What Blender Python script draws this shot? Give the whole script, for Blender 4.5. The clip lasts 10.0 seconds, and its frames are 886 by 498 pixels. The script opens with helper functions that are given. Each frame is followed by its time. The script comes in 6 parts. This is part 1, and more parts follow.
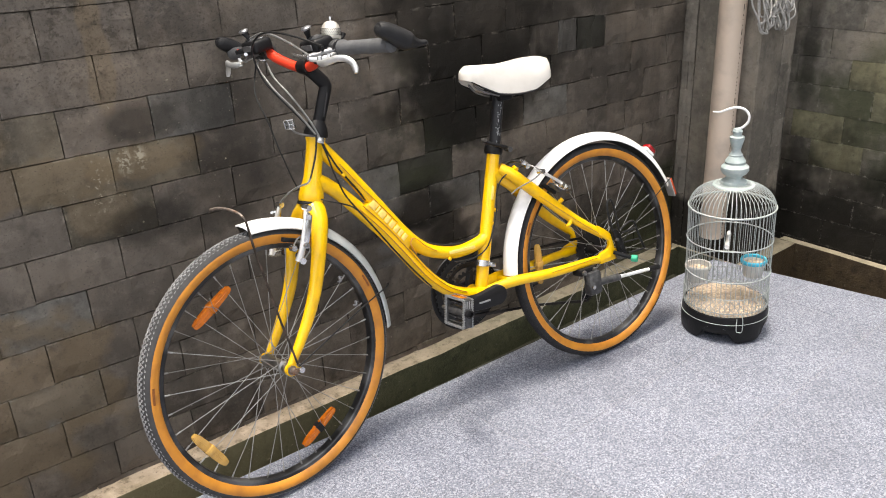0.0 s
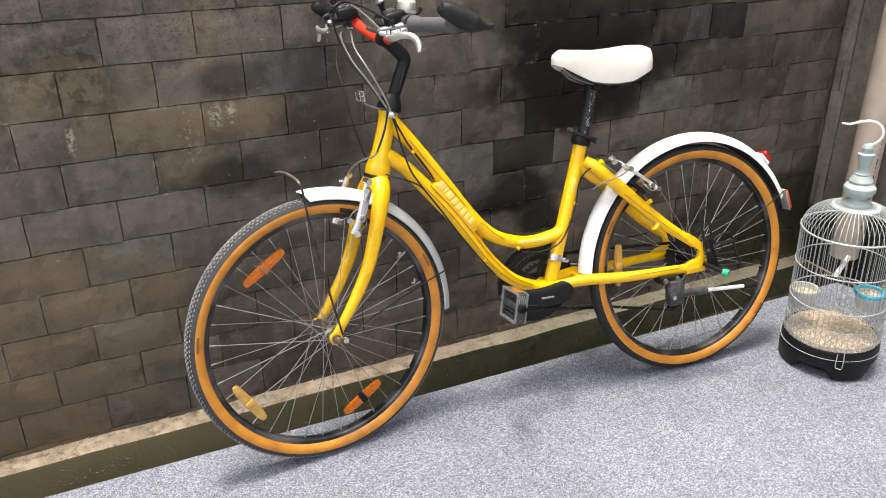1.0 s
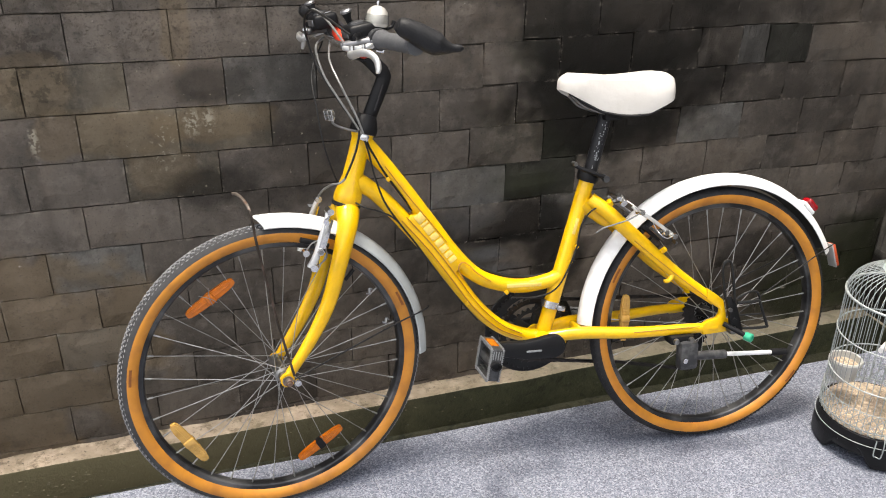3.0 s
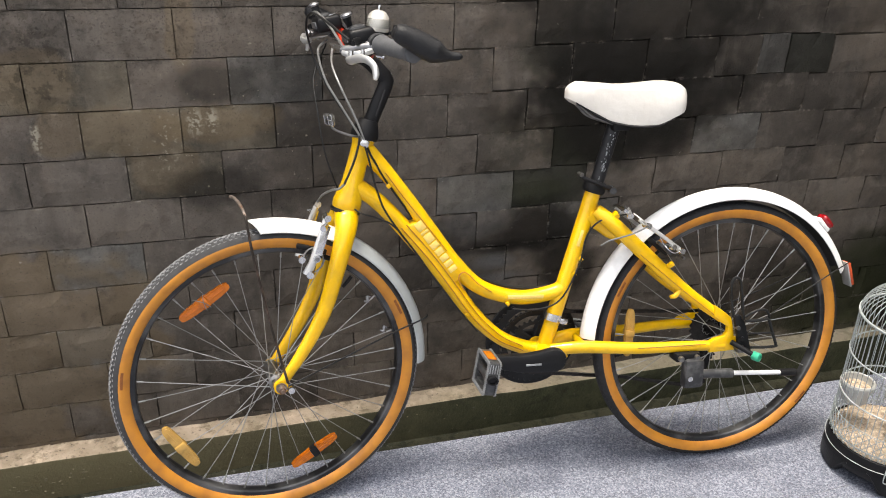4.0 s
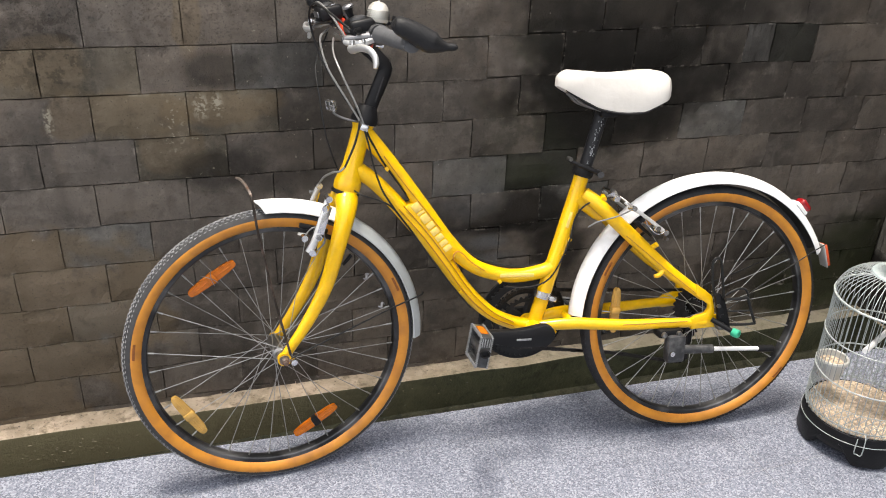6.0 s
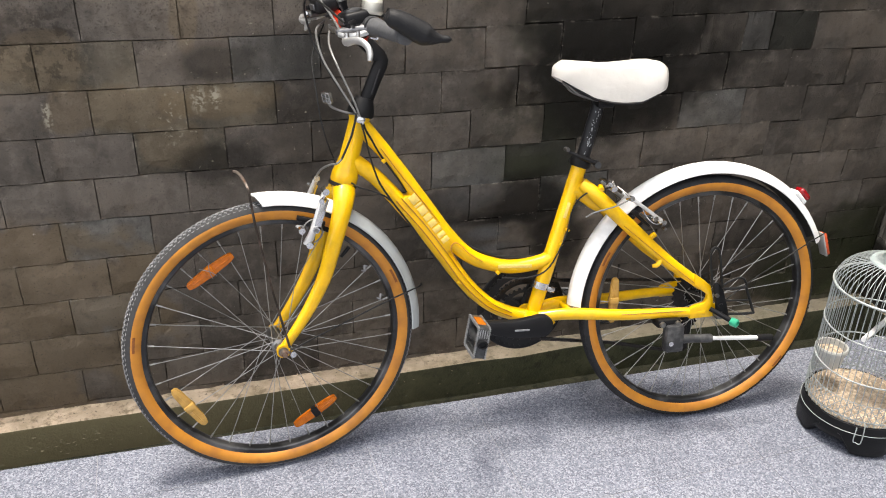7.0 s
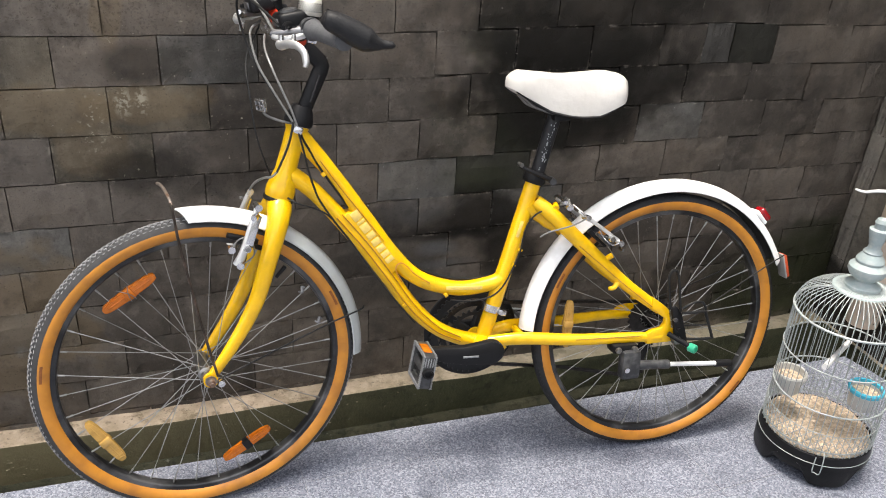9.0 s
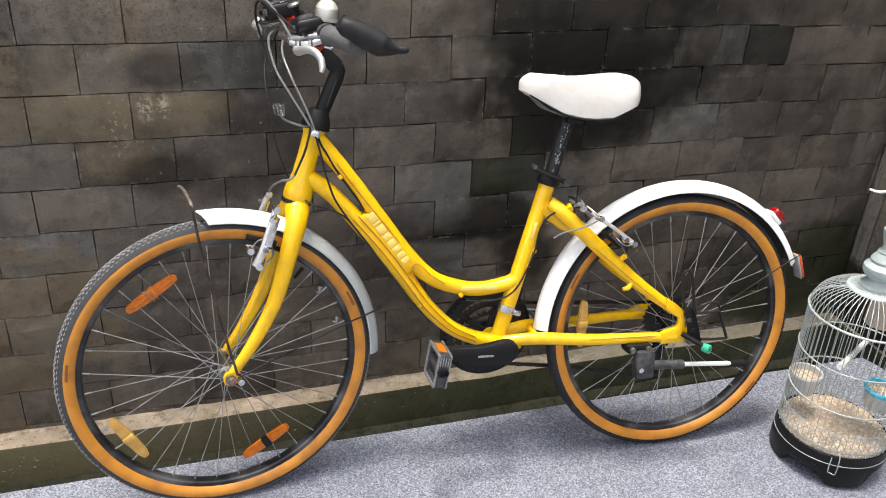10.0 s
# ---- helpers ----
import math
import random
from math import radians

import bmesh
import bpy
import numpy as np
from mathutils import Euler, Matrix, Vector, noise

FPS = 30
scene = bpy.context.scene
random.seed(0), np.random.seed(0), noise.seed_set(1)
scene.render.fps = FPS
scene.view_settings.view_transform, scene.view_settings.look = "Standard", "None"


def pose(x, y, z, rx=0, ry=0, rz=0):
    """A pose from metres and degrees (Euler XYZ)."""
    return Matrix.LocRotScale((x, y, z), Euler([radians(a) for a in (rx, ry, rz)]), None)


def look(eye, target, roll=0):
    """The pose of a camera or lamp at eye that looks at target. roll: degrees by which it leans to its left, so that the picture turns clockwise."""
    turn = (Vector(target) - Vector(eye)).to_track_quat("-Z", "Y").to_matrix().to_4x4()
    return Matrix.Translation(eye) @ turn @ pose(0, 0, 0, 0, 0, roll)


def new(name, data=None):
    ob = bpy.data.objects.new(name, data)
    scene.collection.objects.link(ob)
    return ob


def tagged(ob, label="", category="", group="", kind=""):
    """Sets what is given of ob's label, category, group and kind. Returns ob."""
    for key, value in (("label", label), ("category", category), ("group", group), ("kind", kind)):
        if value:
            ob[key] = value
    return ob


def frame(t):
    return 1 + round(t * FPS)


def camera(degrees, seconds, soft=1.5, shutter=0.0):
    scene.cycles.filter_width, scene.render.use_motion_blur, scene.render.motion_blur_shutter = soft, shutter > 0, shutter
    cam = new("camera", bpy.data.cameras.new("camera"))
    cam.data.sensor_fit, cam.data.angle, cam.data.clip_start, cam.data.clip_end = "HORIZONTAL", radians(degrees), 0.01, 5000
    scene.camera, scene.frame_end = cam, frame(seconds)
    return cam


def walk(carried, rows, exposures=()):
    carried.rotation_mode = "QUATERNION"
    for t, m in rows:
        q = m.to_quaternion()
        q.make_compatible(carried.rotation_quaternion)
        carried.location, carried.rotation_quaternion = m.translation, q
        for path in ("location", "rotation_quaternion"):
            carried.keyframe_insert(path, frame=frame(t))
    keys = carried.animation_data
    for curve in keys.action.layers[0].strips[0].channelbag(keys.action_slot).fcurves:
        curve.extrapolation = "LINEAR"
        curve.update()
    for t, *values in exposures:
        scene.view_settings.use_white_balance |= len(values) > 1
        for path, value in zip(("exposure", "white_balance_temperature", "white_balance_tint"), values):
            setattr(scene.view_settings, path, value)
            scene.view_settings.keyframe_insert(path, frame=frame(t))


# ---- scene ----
cam = camera(58.1, 10.0, soft=1.0)
PATH = [
    (0, (0.037, -0.033, 1.229), (1.157, 1.425, 0.443), -2.7),
    (0.5, (0.134, -0.064, 1.243), (1.063, 1.499, 0.41), -2.1),
    (1, (0.258, -0.099, 1.253), (1.024, 1.536, 0.393), -0.4),
    (1.5, (0.341, -0.09, 1.271), (1.01, 1.581, 0.4), -0.3),
    (2, (0.431, -0.029, 1.263), (1.099, 1.638, 0.382), 1.2),
    (2.5, (0.507, 0.005, 1.265), (1.166, 1.671, 0.377), 1.6),
    (2.7, (0.525, 0.013, 1.261), (1.150, 1.695, 0.378), 1.3),
    (3.8, (0.602, 0.047, 1.267), (1.127, 1.765, 0.386), 1.9),
    (4, (0.605, 0.05, 1.271), (1.13, 1.763, 0.382), 2.0),
    (4.5, (0.604, 0.057, 1.269), (1.144, 1.757, 0.364), 2.4),
    (5, (0.603, 0.055, 1.268), (1.146, 1.749, 0.354), 2.5),
    (5.2, (0.603, 0.057, 1.270), (1.143, 1.749, 0.349), 2.5),
    (6.3, (0.577, -0.043, 1.311), (1.105, 1.647, 0.380), 2.4),
    (6.5, (0.587, -0.039, 1.312), (1.107, 1.647, 0.37), 2.2),
    (7, (0.599, -0.032, 1.308), (1.114, 1.652, 0.359), 1.9),
    (7.5, (0.628, -0.012, 1.285), (1.13, 1.703, 0.387), 3.1),
    (8, (0.638, 0.059, 1.272), (1.143, 1.78, 0.387), 3.6),
    (8.5, (0.647, 0.092, 1.281), (1.221, 1.783, 0.381), 4.0),
    (9, (0.651, 0.08, 1.286), (1.278, 1.732, 0.347), 4.3),
    (9.5, (0.647, 0.065, 1.291), (1.273, 1.714, 0.349), 4.2),
    (10, (0.652, 0.054, 1.293), (1.233, 1.725, 0.36), 3.4),
]
walk(cam, [(t, look(eye, target, roll)) for t, eye, target, roll in PATH], [(0.0, 0.69, 6960, 10), (1.5, 0.67, 6950, 10), (2.7, 0.62, 6850, 10), (4.5, 0.57, 6850, 10), (6.5, 0.58, 6830, 10), (7.5, 0.59, 6880, 10), (8.0, 0.595, 6470, 10), (9.0, 0.575, 6760, 10), (10.0, 0.58, 6690, 10)])

# ---- world, sun and exposure ----
world = bpy.data.worlds.new("sky")
scene.world = world
world.use_nodes = True
wn = world.node_tree
sky = wn.nodes.new("ShaderNodeTexSky")
sky.sky_type = "NISHITA"
sky.sun_disc = False
sky.sun_elevation = radians(86)
sky.sun_rotation = radians(-27)
sky.air_density = 1.0
sky.dust_density = 4.0
overcast = wn.nodes.new("ShaderNodeHueSaturation")
overcast.inputs["Saturation"].default_value = 0.35
wn.links.new(sky.outputs[0], overcast.inputs["Color"])
wn.links.new(overcast.outputs[0], wn.nodes["Background"].inputs[0])
wn.nodes["Background"].inputs[1].default_value = 0.32
sun_data = bpy.data.lights.new("sun", "SUN")
sun_data.energy = 2.7
sun_data.angle = radians(10)
sun_data.color = (1.0, 0.94, 0.85)
sun = new("sun", sun_data)
sun.matrix_world = look((-0.09, 0.06, 1.0), (0.0, 0.0, 0.0))


# ---- materials ----
def material(name, base, rough=0.5, metal=0.0, spots=0.0, scale=20.0, bump=0.0, bump_scale=80.0, coat=0.0,
             alpha=0.0, vary=0.0, dirt=None, dirt_scale=6.0, dirt_amount=0.0):
    m = bpy.data.materials.new(name)
    m.use_nodes = True
    nt = m.node_tree
    b = nt.nodes["Principled BSDF"]
    b.inputs["Roughness"].default_value = rough
    b.inputs["Metallic"].default_value = metal
    b.inputs["Coat Weight"].default_value = coat
    b.inputs["Transmission Weight"].default_value = alpha
    rgb = nt.nodes.new("ShaderNodeRGB")
    rgb.outputs[0].default_value = (*base, 1)
    col = rgb.outputs[0]
    geo = nt.nodes.new("ShaderNodeNewGeometry")

    def noise_fac(sc, detail, lo, hi):
        n = nt.nodes.new("ShaderNodeTexNoise")
        n.inputs["Scale"].default_value = sc
        n.inputs["Detail"].default_value = detail
        nt.links.new(geo.outputs["Position"], n.inputs["Vector"])
        r = nt.nodes.new("ShaderNodeMapRange")
        r.inputs["From Min"].default_value = lo
        r.inputs["From Max"].default_value = hi
        nt.links.new(n.outputs[0], r.inputs["Value"])
        return r.outputs[0]

    def mixed(fac, a, second, kind="MIX"):
        mx = nt.nodes.new("ShaderNodeMix")
        mx.data_type = "RGBA"
        mx.blend_type = kind
        nt.links.new(fac, mx.inputs[0])
        nt.links.new(a, mx.inputs[6])
        if isinstance(second, tuple):
            mx.inputs[7].default_value = (*second, 1)
        else:
            nt.links.new(second, mx.inputs[7])
        return mx.outputs[2]

    def scaled(sock, k):
        mm = nt.nodes.new("ShaderNodeMath")
        mm.operation = "MULTIPLY"
        nt.links.new(sock, mm.inputs[0])
        mm.inputs[1].default_value = k
        return mm.outputs[0]

    if spots:
        col = mixed(noise_fac(scale, 6, 0.35, 0.75), col, tuple(c * (1 - spots) for c in base))
    if vary:
        info = nt.nodes.new("ShaderNodeObjectInfo")
        col = mixed(info.outputs["Random"], col, tuple(c * (1 - vary) for c in base))
    if dirt:
        col = mixed(scaled(noise_fac(dirt_scale, 8, 0.45, 0.7), dirt_amount), col, dirt)
    if bump:
        n = nt.nodes.new("ShaderNodeTexNoise")
        n.inputs["Scale"].default_value = bump_scale
        n.inputs["Detail"].default_value = 6
        nt.links.new(geo.outputs["Position"], n.inputs["Vector"])
        bp = nt.nodes.new("ShaderNodeBump")
        bp.inputs["Strength"].default_value = bump
        bp.inputs["Distance"].default_value = 0.004
        nt.links.new(n.outputs[0], bp.inputs["Height"])
        nt.links.new(bp.outputs[0], b.inputs["Normal"])
    nt.links.new(col, b.inputs["Base Color"])
    return m


YELLOW = material("yellow_paint", (0.83, 0.485, 0.003), 0.34, coat=0.7, spots=0.12, scale=9, dirt=(0.35, 0.19, 0.02), dirt_scale=40, dirt_amount=0.25)
RUBBER = material("black_rubber", (0.028, 0.028, 0.03), 0.75, spots=0.4, scale=60, bump=0.3, bump_scale=300)
DUSTY = material("dusty_rubber", (0.042, 0.042, 0.043), 0.85, spots=0.4, scale=50)
TREAD = material("dusty_tread", (0.25, 0.25, 0.255), 0.85, spots=0.5, scale=70)
GUM = material("gum_sidewall", (0.53, 0.215, 0.022), 0.42, spots=0.25, scale=14, dirt=(0.25, 0.09, 0.02), dirt_scale=30, dirt_amount=0.5)
RIM_BLACK = material("black_rim", (0.016, 0.0165, 0.018), 0.42, spots=0.3, scale=30)
RIM_GREY = material("grey_black_rim", (0.032, 0.033, 0.036), 0.32, metal=0.5, spots=0.6, scale=25, dirt=(0.30, 0.30, 0.30), dirt_scale=14, dirt_amount=0.35)
STEEL = material("steel", (0.28, 0.275, 0.265), 0.42, metal=1.0, spots=0.4, scale=40)
CHROME = material("aluminium", (0.72, 0.72, 0.72), 0.25, metal=1.0, spots=0.25, scale=60)
RUSTY = material("rusty_steel", (0.30, 0.25, 0.22), 0.5, metal=0.7, spots=0.5, scale=90, dirt=(0.18, 0.07, 0.02), dirt_scale=60, dirt_amount=0.7)
BLACK = material("black_plastic", (0.010, 0.010, 0.011), 0.45, spots=0.3, scale=30, bump=0.08, bump_scale=200)
PALM_BLACK = material("black_rubber_grip", (0.020, 0.020, 0.021), 0.5, spots=0.3, scale=40, bump=0.2, bump_scale=260)
GREY_GRIP = material("grey_black_grip", (0.10, 0.101, 0.105), 0.55, spots=0.3, scale=40, bump=0.2, bump_scale=260)
LEVER_GREY = material("grey_alloy", (0.26, 0.26, 0.27), 0.4, metal=0.8, spots=0.3, scale=70)
SCRATCHED = material("scratched_black_paint", (0.022, 0.022, 0.024), 0.35, spots=0.3, scale=30, dirt=(0.62, 0.62, 0.60), dirt_scale=38, dirt_amount=0.0)
BELL_METAL = material("pale_bell_metal", (0.74, 0.71, 0.64), 0.4, metal=0.55, spots=0.15, scale=60)
WHITE = material("white_plastic", (0.80, 0.80, 0.79), 0.35, spots=0.06, scale=12, dirt=(0.35, 0.33, 0.3), dirt_scale=35, dirt_amount=0.3)
VINYL = material("white_vinyl", (0.56, 0.535, 0.495), 0.5, spots=0.07, scale=18, bump=0.35, bump_scale=55, dirt=(0.45, 0.42, 0.38), dirt_scale=20, dirt_amount=0.3)
ORANGE = material("orange_reflector", (0.50, 0.135, 0.008), 0.15, spots=0.3, scale=90, bump=0.12, bump_scale=350)
AMBER = material("amber_reflector", (0.52, 0.31, 0.080), 0.18, spots=0.25, scale=60, bump=0.12, bump_scale=350)
RED = material("red_plastic", (0.30, 0.006, 0.010), 0.2, spots=0.2, scale=60, coat=0.5)
RED_PAINT = material("red_paint", (0.72, 0.05, 0.02), 0.3, spots=0.15, scale=30, coat=0.3)
GREEN_CAP = material("green_cap", (0.03, 0.38, 0.22), 0.4, spots=0.2, scale=60)
CABLE_GREY = material("grey_cable_housing", (0.17, 0.17, 0.165), 0.3, spots=0.25, scale=60)
CABLE_BLACK = material("black_cable_housing", (0.018, 0.018, 0.018), 0.4, spots=0.2, scale=60)
CAGE_PAINT = material("pale_blue_grey_paint", (0.33, 0.395, 0.395), 0.45, spots=0.2, scale=35, dirt=(0.48, 0.50, 0.48), dirt_scale=70, dirt_amount=0.6)
WIRE = material("painted_wire", (0.36, 0.395, 0.385), 0.4, spots=0.25, scale=60)
SEED = material("seed_husks", (0.82, 0.67, 0.54), 0.85, vary=0.5, spots=0.3, scale=200)
SEED_BED = material("seed_bed", (0.72, 0.57, 0.41), 0.9, spots=0.7, scale=130, bump=1.0, bump_scale=260)
CUP_CLEAR = material("cloudy_plastic", (0.60, 0.60, 0.57), 0.3, spots=0.12, scale=50, alpha=0.25)
CUP_BLUE = material("blue_plastic", (0.05, 0.42, 0.58), 0.3, spots=0.1, scale=50)
PVC = material("beige_pvc", (0.58, 0.475, 0.385), 0.45, spots=0.12, scale=8, dirt=(0.25, 0.22, 0.19), dirt_scale=14, dirt_amount=0.4)
ROPE = material("grey_rope", (0.38, 0.37, 0.35), 0.9, spots=0.4, scale=120)
PLASTER = material("painted_plaster", (0.55, 0.54, 0.51), 0.85, spots=0.15, scale=5, bump=0.2, bump_scale=40)
GUTTER = material("gutter_concrete", (0.085, 0.075, 0.055), 0.7, spots=0.4, scale=12, bump=0.5, bump_scale=40)


DARK_ALLOY = material("worn_dark_alloy", (0.032, 0.033, 0.036), 0.48, spots=0.5, scale=45, dirt=(0.14, 0.14, 0.135), dirt_scale=70, dirt_amount=0.4)
DARK_RUST = material("dark_rusty_steel", (0.035, 0.026, 0.020), 0.5, metal=0.4, spots=0.5, scale=60, dirt=(0.22, 0.15, 0.12), dirt_scale=30, dirt_amount=0.6)
FLAP_GREY = material("grey_flap", (0.34, 0.33, 0.31), 0.6, spots=0.25, scale=30)
LEVER_SILVER = material("polished_lever_alloy", (0.68, 0.68, 0.67), 0.42, metal=0.75, spots=0.15, scale=60)
RED_LENS = material("orange_red_reflector", (0.55, 0.085, 0.03), 0.2, spots=0.3, scale=90)
SPOKE = material("bright_spoke_steel", (0.38, 0.375, 0.36), 0.4, metal=0.75, spots=0.4, scale=40)
CHAIN = material("oily_chain", (0.034, 0.031, 0.030), 0.4, metal=0.7, spots=0.5, scale=90)
WORN_ALLOY = material("worn_grey_alloy", (0.34, 0.35, 0.36), 0.5, metal=0.5, spots=0.5, scale=110)
YELLOW.node_tree.nodes["Principled BSDF"].inputs["Coat Roughness"].default_value = 0.06
for m in (YELLOW, BLACK, RUBBER, PALM_BLACK, GREY_GRIP, CABLE_BLACK, SCRATCHED, RIM_BLACK):
    m.node_tree.nodes["Principled BSDF"].inputs["Specular IOR Level"].default_value = 0.2


def stone_material(name, darkened, tan, green, base=(0.105, 0.090, 0.075)):
    """Dark split-face stone block: grain, chipped pits, tone by block, damp and other dark patches, tan and mossy
    stains.
    """
    m = bpy.data.materials.new(name)
    m.use_nodes = True
    nt = m.node_tree
    L = nt.links
    b = nt.nodes["Principled BSDF"]
    b.inputs["Specular IOR Level"].default_value = 0.2
    geo = nt.nodes.new("ShaderNodeNewGeometry")
    info = nt.nodes.new("ShaderNodeObjectInfo")

    def ranged(sock, lo, hi, a=0.0, z=1.0):
        r = nt.nodes.new("ShaderNodeMapRange")
        for key, v in (("From Min", lo), ("From Max", hi), ("To Min", a), ("To Max", z)):
            r.inputs[key].default_value = v
        L.new(sock, r.inputs["Value"])
        return r.outputs[0]

    def tex(sc, detail=6, rough=0.6):
        n = nt.nodes.new("ShaderNodeTexNoise")
        n.inputs["Scale"].default_value = sc
        n.inputs["Detail"].default_value = detail
        n.inputs["Roughness"].default_value = rough
        L.new(geo.outputs["Position"], n.inputs["Vector"])
        return n.outputs[0]

    def mix(fac, a, second):
        mx = nt.nodes.new("ShaderNodeMix")
        mx.data_type = "RGBA"
        L.new(fac, mx.inputs[0])
        if isinstance(a, tuple):
            mx.inputs[6].default_value = (*a, 1)
        else:
            L.new(a, mx.inputs[6])
        mx.inputs[7].default_value = (*second, 1)
        return mx.outputs[2]

    def math_node(op, a, c):
        n = nt.nodes.new("ShaderNodeMath")
        n.operation = op
        n.use_clamp = True
        for k, v in ((0, a), (1, c)):
            if isinstance(v, float):
                n.inputs[k].default_value = v
            else:
                L.new(v, n.inputs[k])
        return n.outputs[0]

    def patch(centre, radius, soft=0.22, warp=0.42):
        """1 inside a ragged blotch round centre (x, y, z), 0 outside."""
        sub = nt.nodes.new("ShaderNodeVectorMath")
        sub.operation = "SUBTRACT"
        L.new(geo.outputs["Position"], sub.inputs[0])
        sub.inputs[1].default_value = centre
        div = nt.nodes.new("ShaderNodeVectorMath")
        div.operation = "DIVIDE"
        L.new(sub.outputs[0], div.inputs[0])
        div.inputs[1].default_value = radius
        ln = nt.nodes.new("ShaderNodeVectorMath")
        ln.operation = "LENGTH"
        L.new(div.outputs[0], ln.inputs[0])
        wob = ranged(tex(6, 3), 0.3, 0.7, -warp, warp)
        add = nt.nodes.new("ShaderNodeMath")
        L.new(ln.outputs["Value"], add.inputs[0])
        L.new(wob, add.inputs[1])
        return ranged(add.outputs[0], 1.0 + soft / 2, 1.0 - soft / 2)

    col = mix(info.outputs["Random"], tuple(c * 0.72 for c in base), tuple(c * 1.30 for c in base))
    col = mix(ranged(tex(2.6, 5, 0.65), 0.48, 0.70, 0, 0.65), col, tuple(c * k for c, k in zip(base, (1.9, 1.72, 1.5))))
    col = mix(ranged(tex(5.5, 6, 0.7), 0.50, 0.30, 0, 0.7), col, tuple(c * 0.42 for c in base))
    streak = nt.nodes.new("ShaderNodeTexNoise")
    streak.inputs["Scale"].default_value = 1.0
    streak.inputs["Detail"].default_value = 7
    squash = nt.nodes.new("ShaderNodeVectorMath")
    squash.operation = "MULTIPLY"
    L.new(geo.outputs["Position"], squash.inputs[0])
    squash.inputs[1].default_value = (16, 16, 3.0)
    L.new(squash.outputs[0], streak.inputs["Vector"])
    col = mix(ranged(streak.outputs[0], 0.55, 0.75, 0, 0.3), col, tuple(c * 2.1 for c in base))
    col = mix(ranged(streak.outputs[0], 0.45, 0.28, 0, 0.5), col, tuple(c * 0.45 for c in base))
    col = mix(ranged(tex(24, 8, 0.75), 0.50, 0.66, 0, 0.35), col, tuple(c * 2.0 for c in base))
    col = mix(ranged(tex(1.3, 6, 0.75), 0.50, 0.66, 0, 0.45), col, tuple(c * 1.9 for c in base))
    for c, r, amount in tan:
        col = mix(math_node("MULTIPLY", patch(c, r), amount), col, (0.165, 0.120, 0.068))
    for c, r, amount in green:
        col = mix(math_node("MULTIPLY", patch(c, r, 0.8), amount), col, (0.035, 0.045, 0.012))
    for c, r, amount, *soft in darkened:
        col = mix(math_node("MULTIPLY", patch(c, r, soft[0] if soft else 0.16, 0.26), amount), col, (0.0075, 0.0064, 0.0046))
    # pale grey patches low on the wall: reflected light put into the colour
    for c, r, amount in (((1.330, 1.885, 0.262), (0.055, 9, 0.022), 0.55), ((1.350, 1.885, 0.212), (0.085, 9, 0.018), 0.45), ((1.255, 1.885, 0.395), (0.10, 9, 0.04), 0.25)):
        col = mix(math_node("MULTIPLY", patch(c, r, 0.9), amount), col, (0.135, 0.140, 0.140))
    col = mix(ranged(tex(210, 4), 0.60, 0.70, 0, 0.55), col, (0.018, 0.017, 0.015))
    col = mix(ranged(tex(70, 8, 0.65), 0.69, 0.72, 0, 0.7), col, tuple(c * k for c, k in zip(base, (4.3, 4.5, 4.8))))
    col = mix(math_node("MULTIPLY", ranged(tex(3.1, 4), 0.52, 0.62), ranged(tex(95, 8, 0.8), 0.60, 0.66, 0, 0.9)), col, (0.016, 0.014, 0.012))
    col = mix(ranged(tex(30, 8), 0.30, 0.45, 0.35, 0), col, (0.03, 0.028, 0.026))
    vor = nt.nodes.new("ShaderNodeTexVoronoi")
    vor.inputs["Scale"].default_value = 120
    vor.inputs["Randomness"].default_value = 1.0
    wobble = nt.nodes.new("ShaderNodeVectorMath")
    wobble.operation = "MULTIPLY_ADD"
    warp_tex = nt.nodes.new("ShaderNodeTexNoise")
    warp_tex.inputs["Scale"].default_value = 60
    L.new(geo.outputs["Position"], warp_tex.inputs["Vector"])
    L.new(warp_tex.outputs["Color"], wobble.inputs[0])
    wobble.inputs[1].default_value = (0.02, 0.02, 0.02)
    L.new(geo.outputs["Position"], wobble.inputs[2])
    L.new(wobble.outputs[0], vor.inputs["Vector"])
    rough_zone = math_node("MAXIMUM", ranged(tex(2.2, 5, 0.7), 0.56, 0.68, 0.0, 0.7), math_node("MULTIPLY", patch((0.45, 1.885, 1.0), (0.75, 9, 0.16), 0.3, 0.4), 0.95))
    pits = math_node("MULTIPLY", ranged(vor.outputs["Distance"], 0.38, 0.18), rough_zone)
    col = mix(math_node("MULTIPLY", pits, 0.28), col, tuple(c * 0.25 for c in base))
    tc = nt.nodes.new("ShaderNodeTexCoord")
    split = nt.nodes.new("ShaderNodeSeparateXYZ")
    L.new(tc.outputs["Object"], split.inputs[0])

    def absolute(sock, less):
        a = nt.nodes.new("ShaderNodeMath")
        a.operation = "ABSOLUTE"
        L.new(sock, a.inputs[0])
        d = nt.nodes.new("ShaderNodeMath")
        d.operation = "SUBTRACT"
        L.new(a.outputs[0], d.inputs[0])
        d.inputs[1].default_value = less
        return d.outputs[0]

    near = nt.nodes.new("ShaderNodeMath")
    near.operation = "MAXIMUM"
    L.new(absolute(split.outputs["X"], 0.1040), near.inputs[0])
    L.new(absolute(split.outputs["Z"], 0.0530), near.inputs[1])
    band = math_node("MULTIPLY", ranged(near.outputs[0], -0.0050, -0.0005), ranged(near.outputs[0], 0.008, 0.004))
    chips = math_node("MULTIPLY", band, ranged(tex(48, 7, 0.75), 0.535, 0.62))
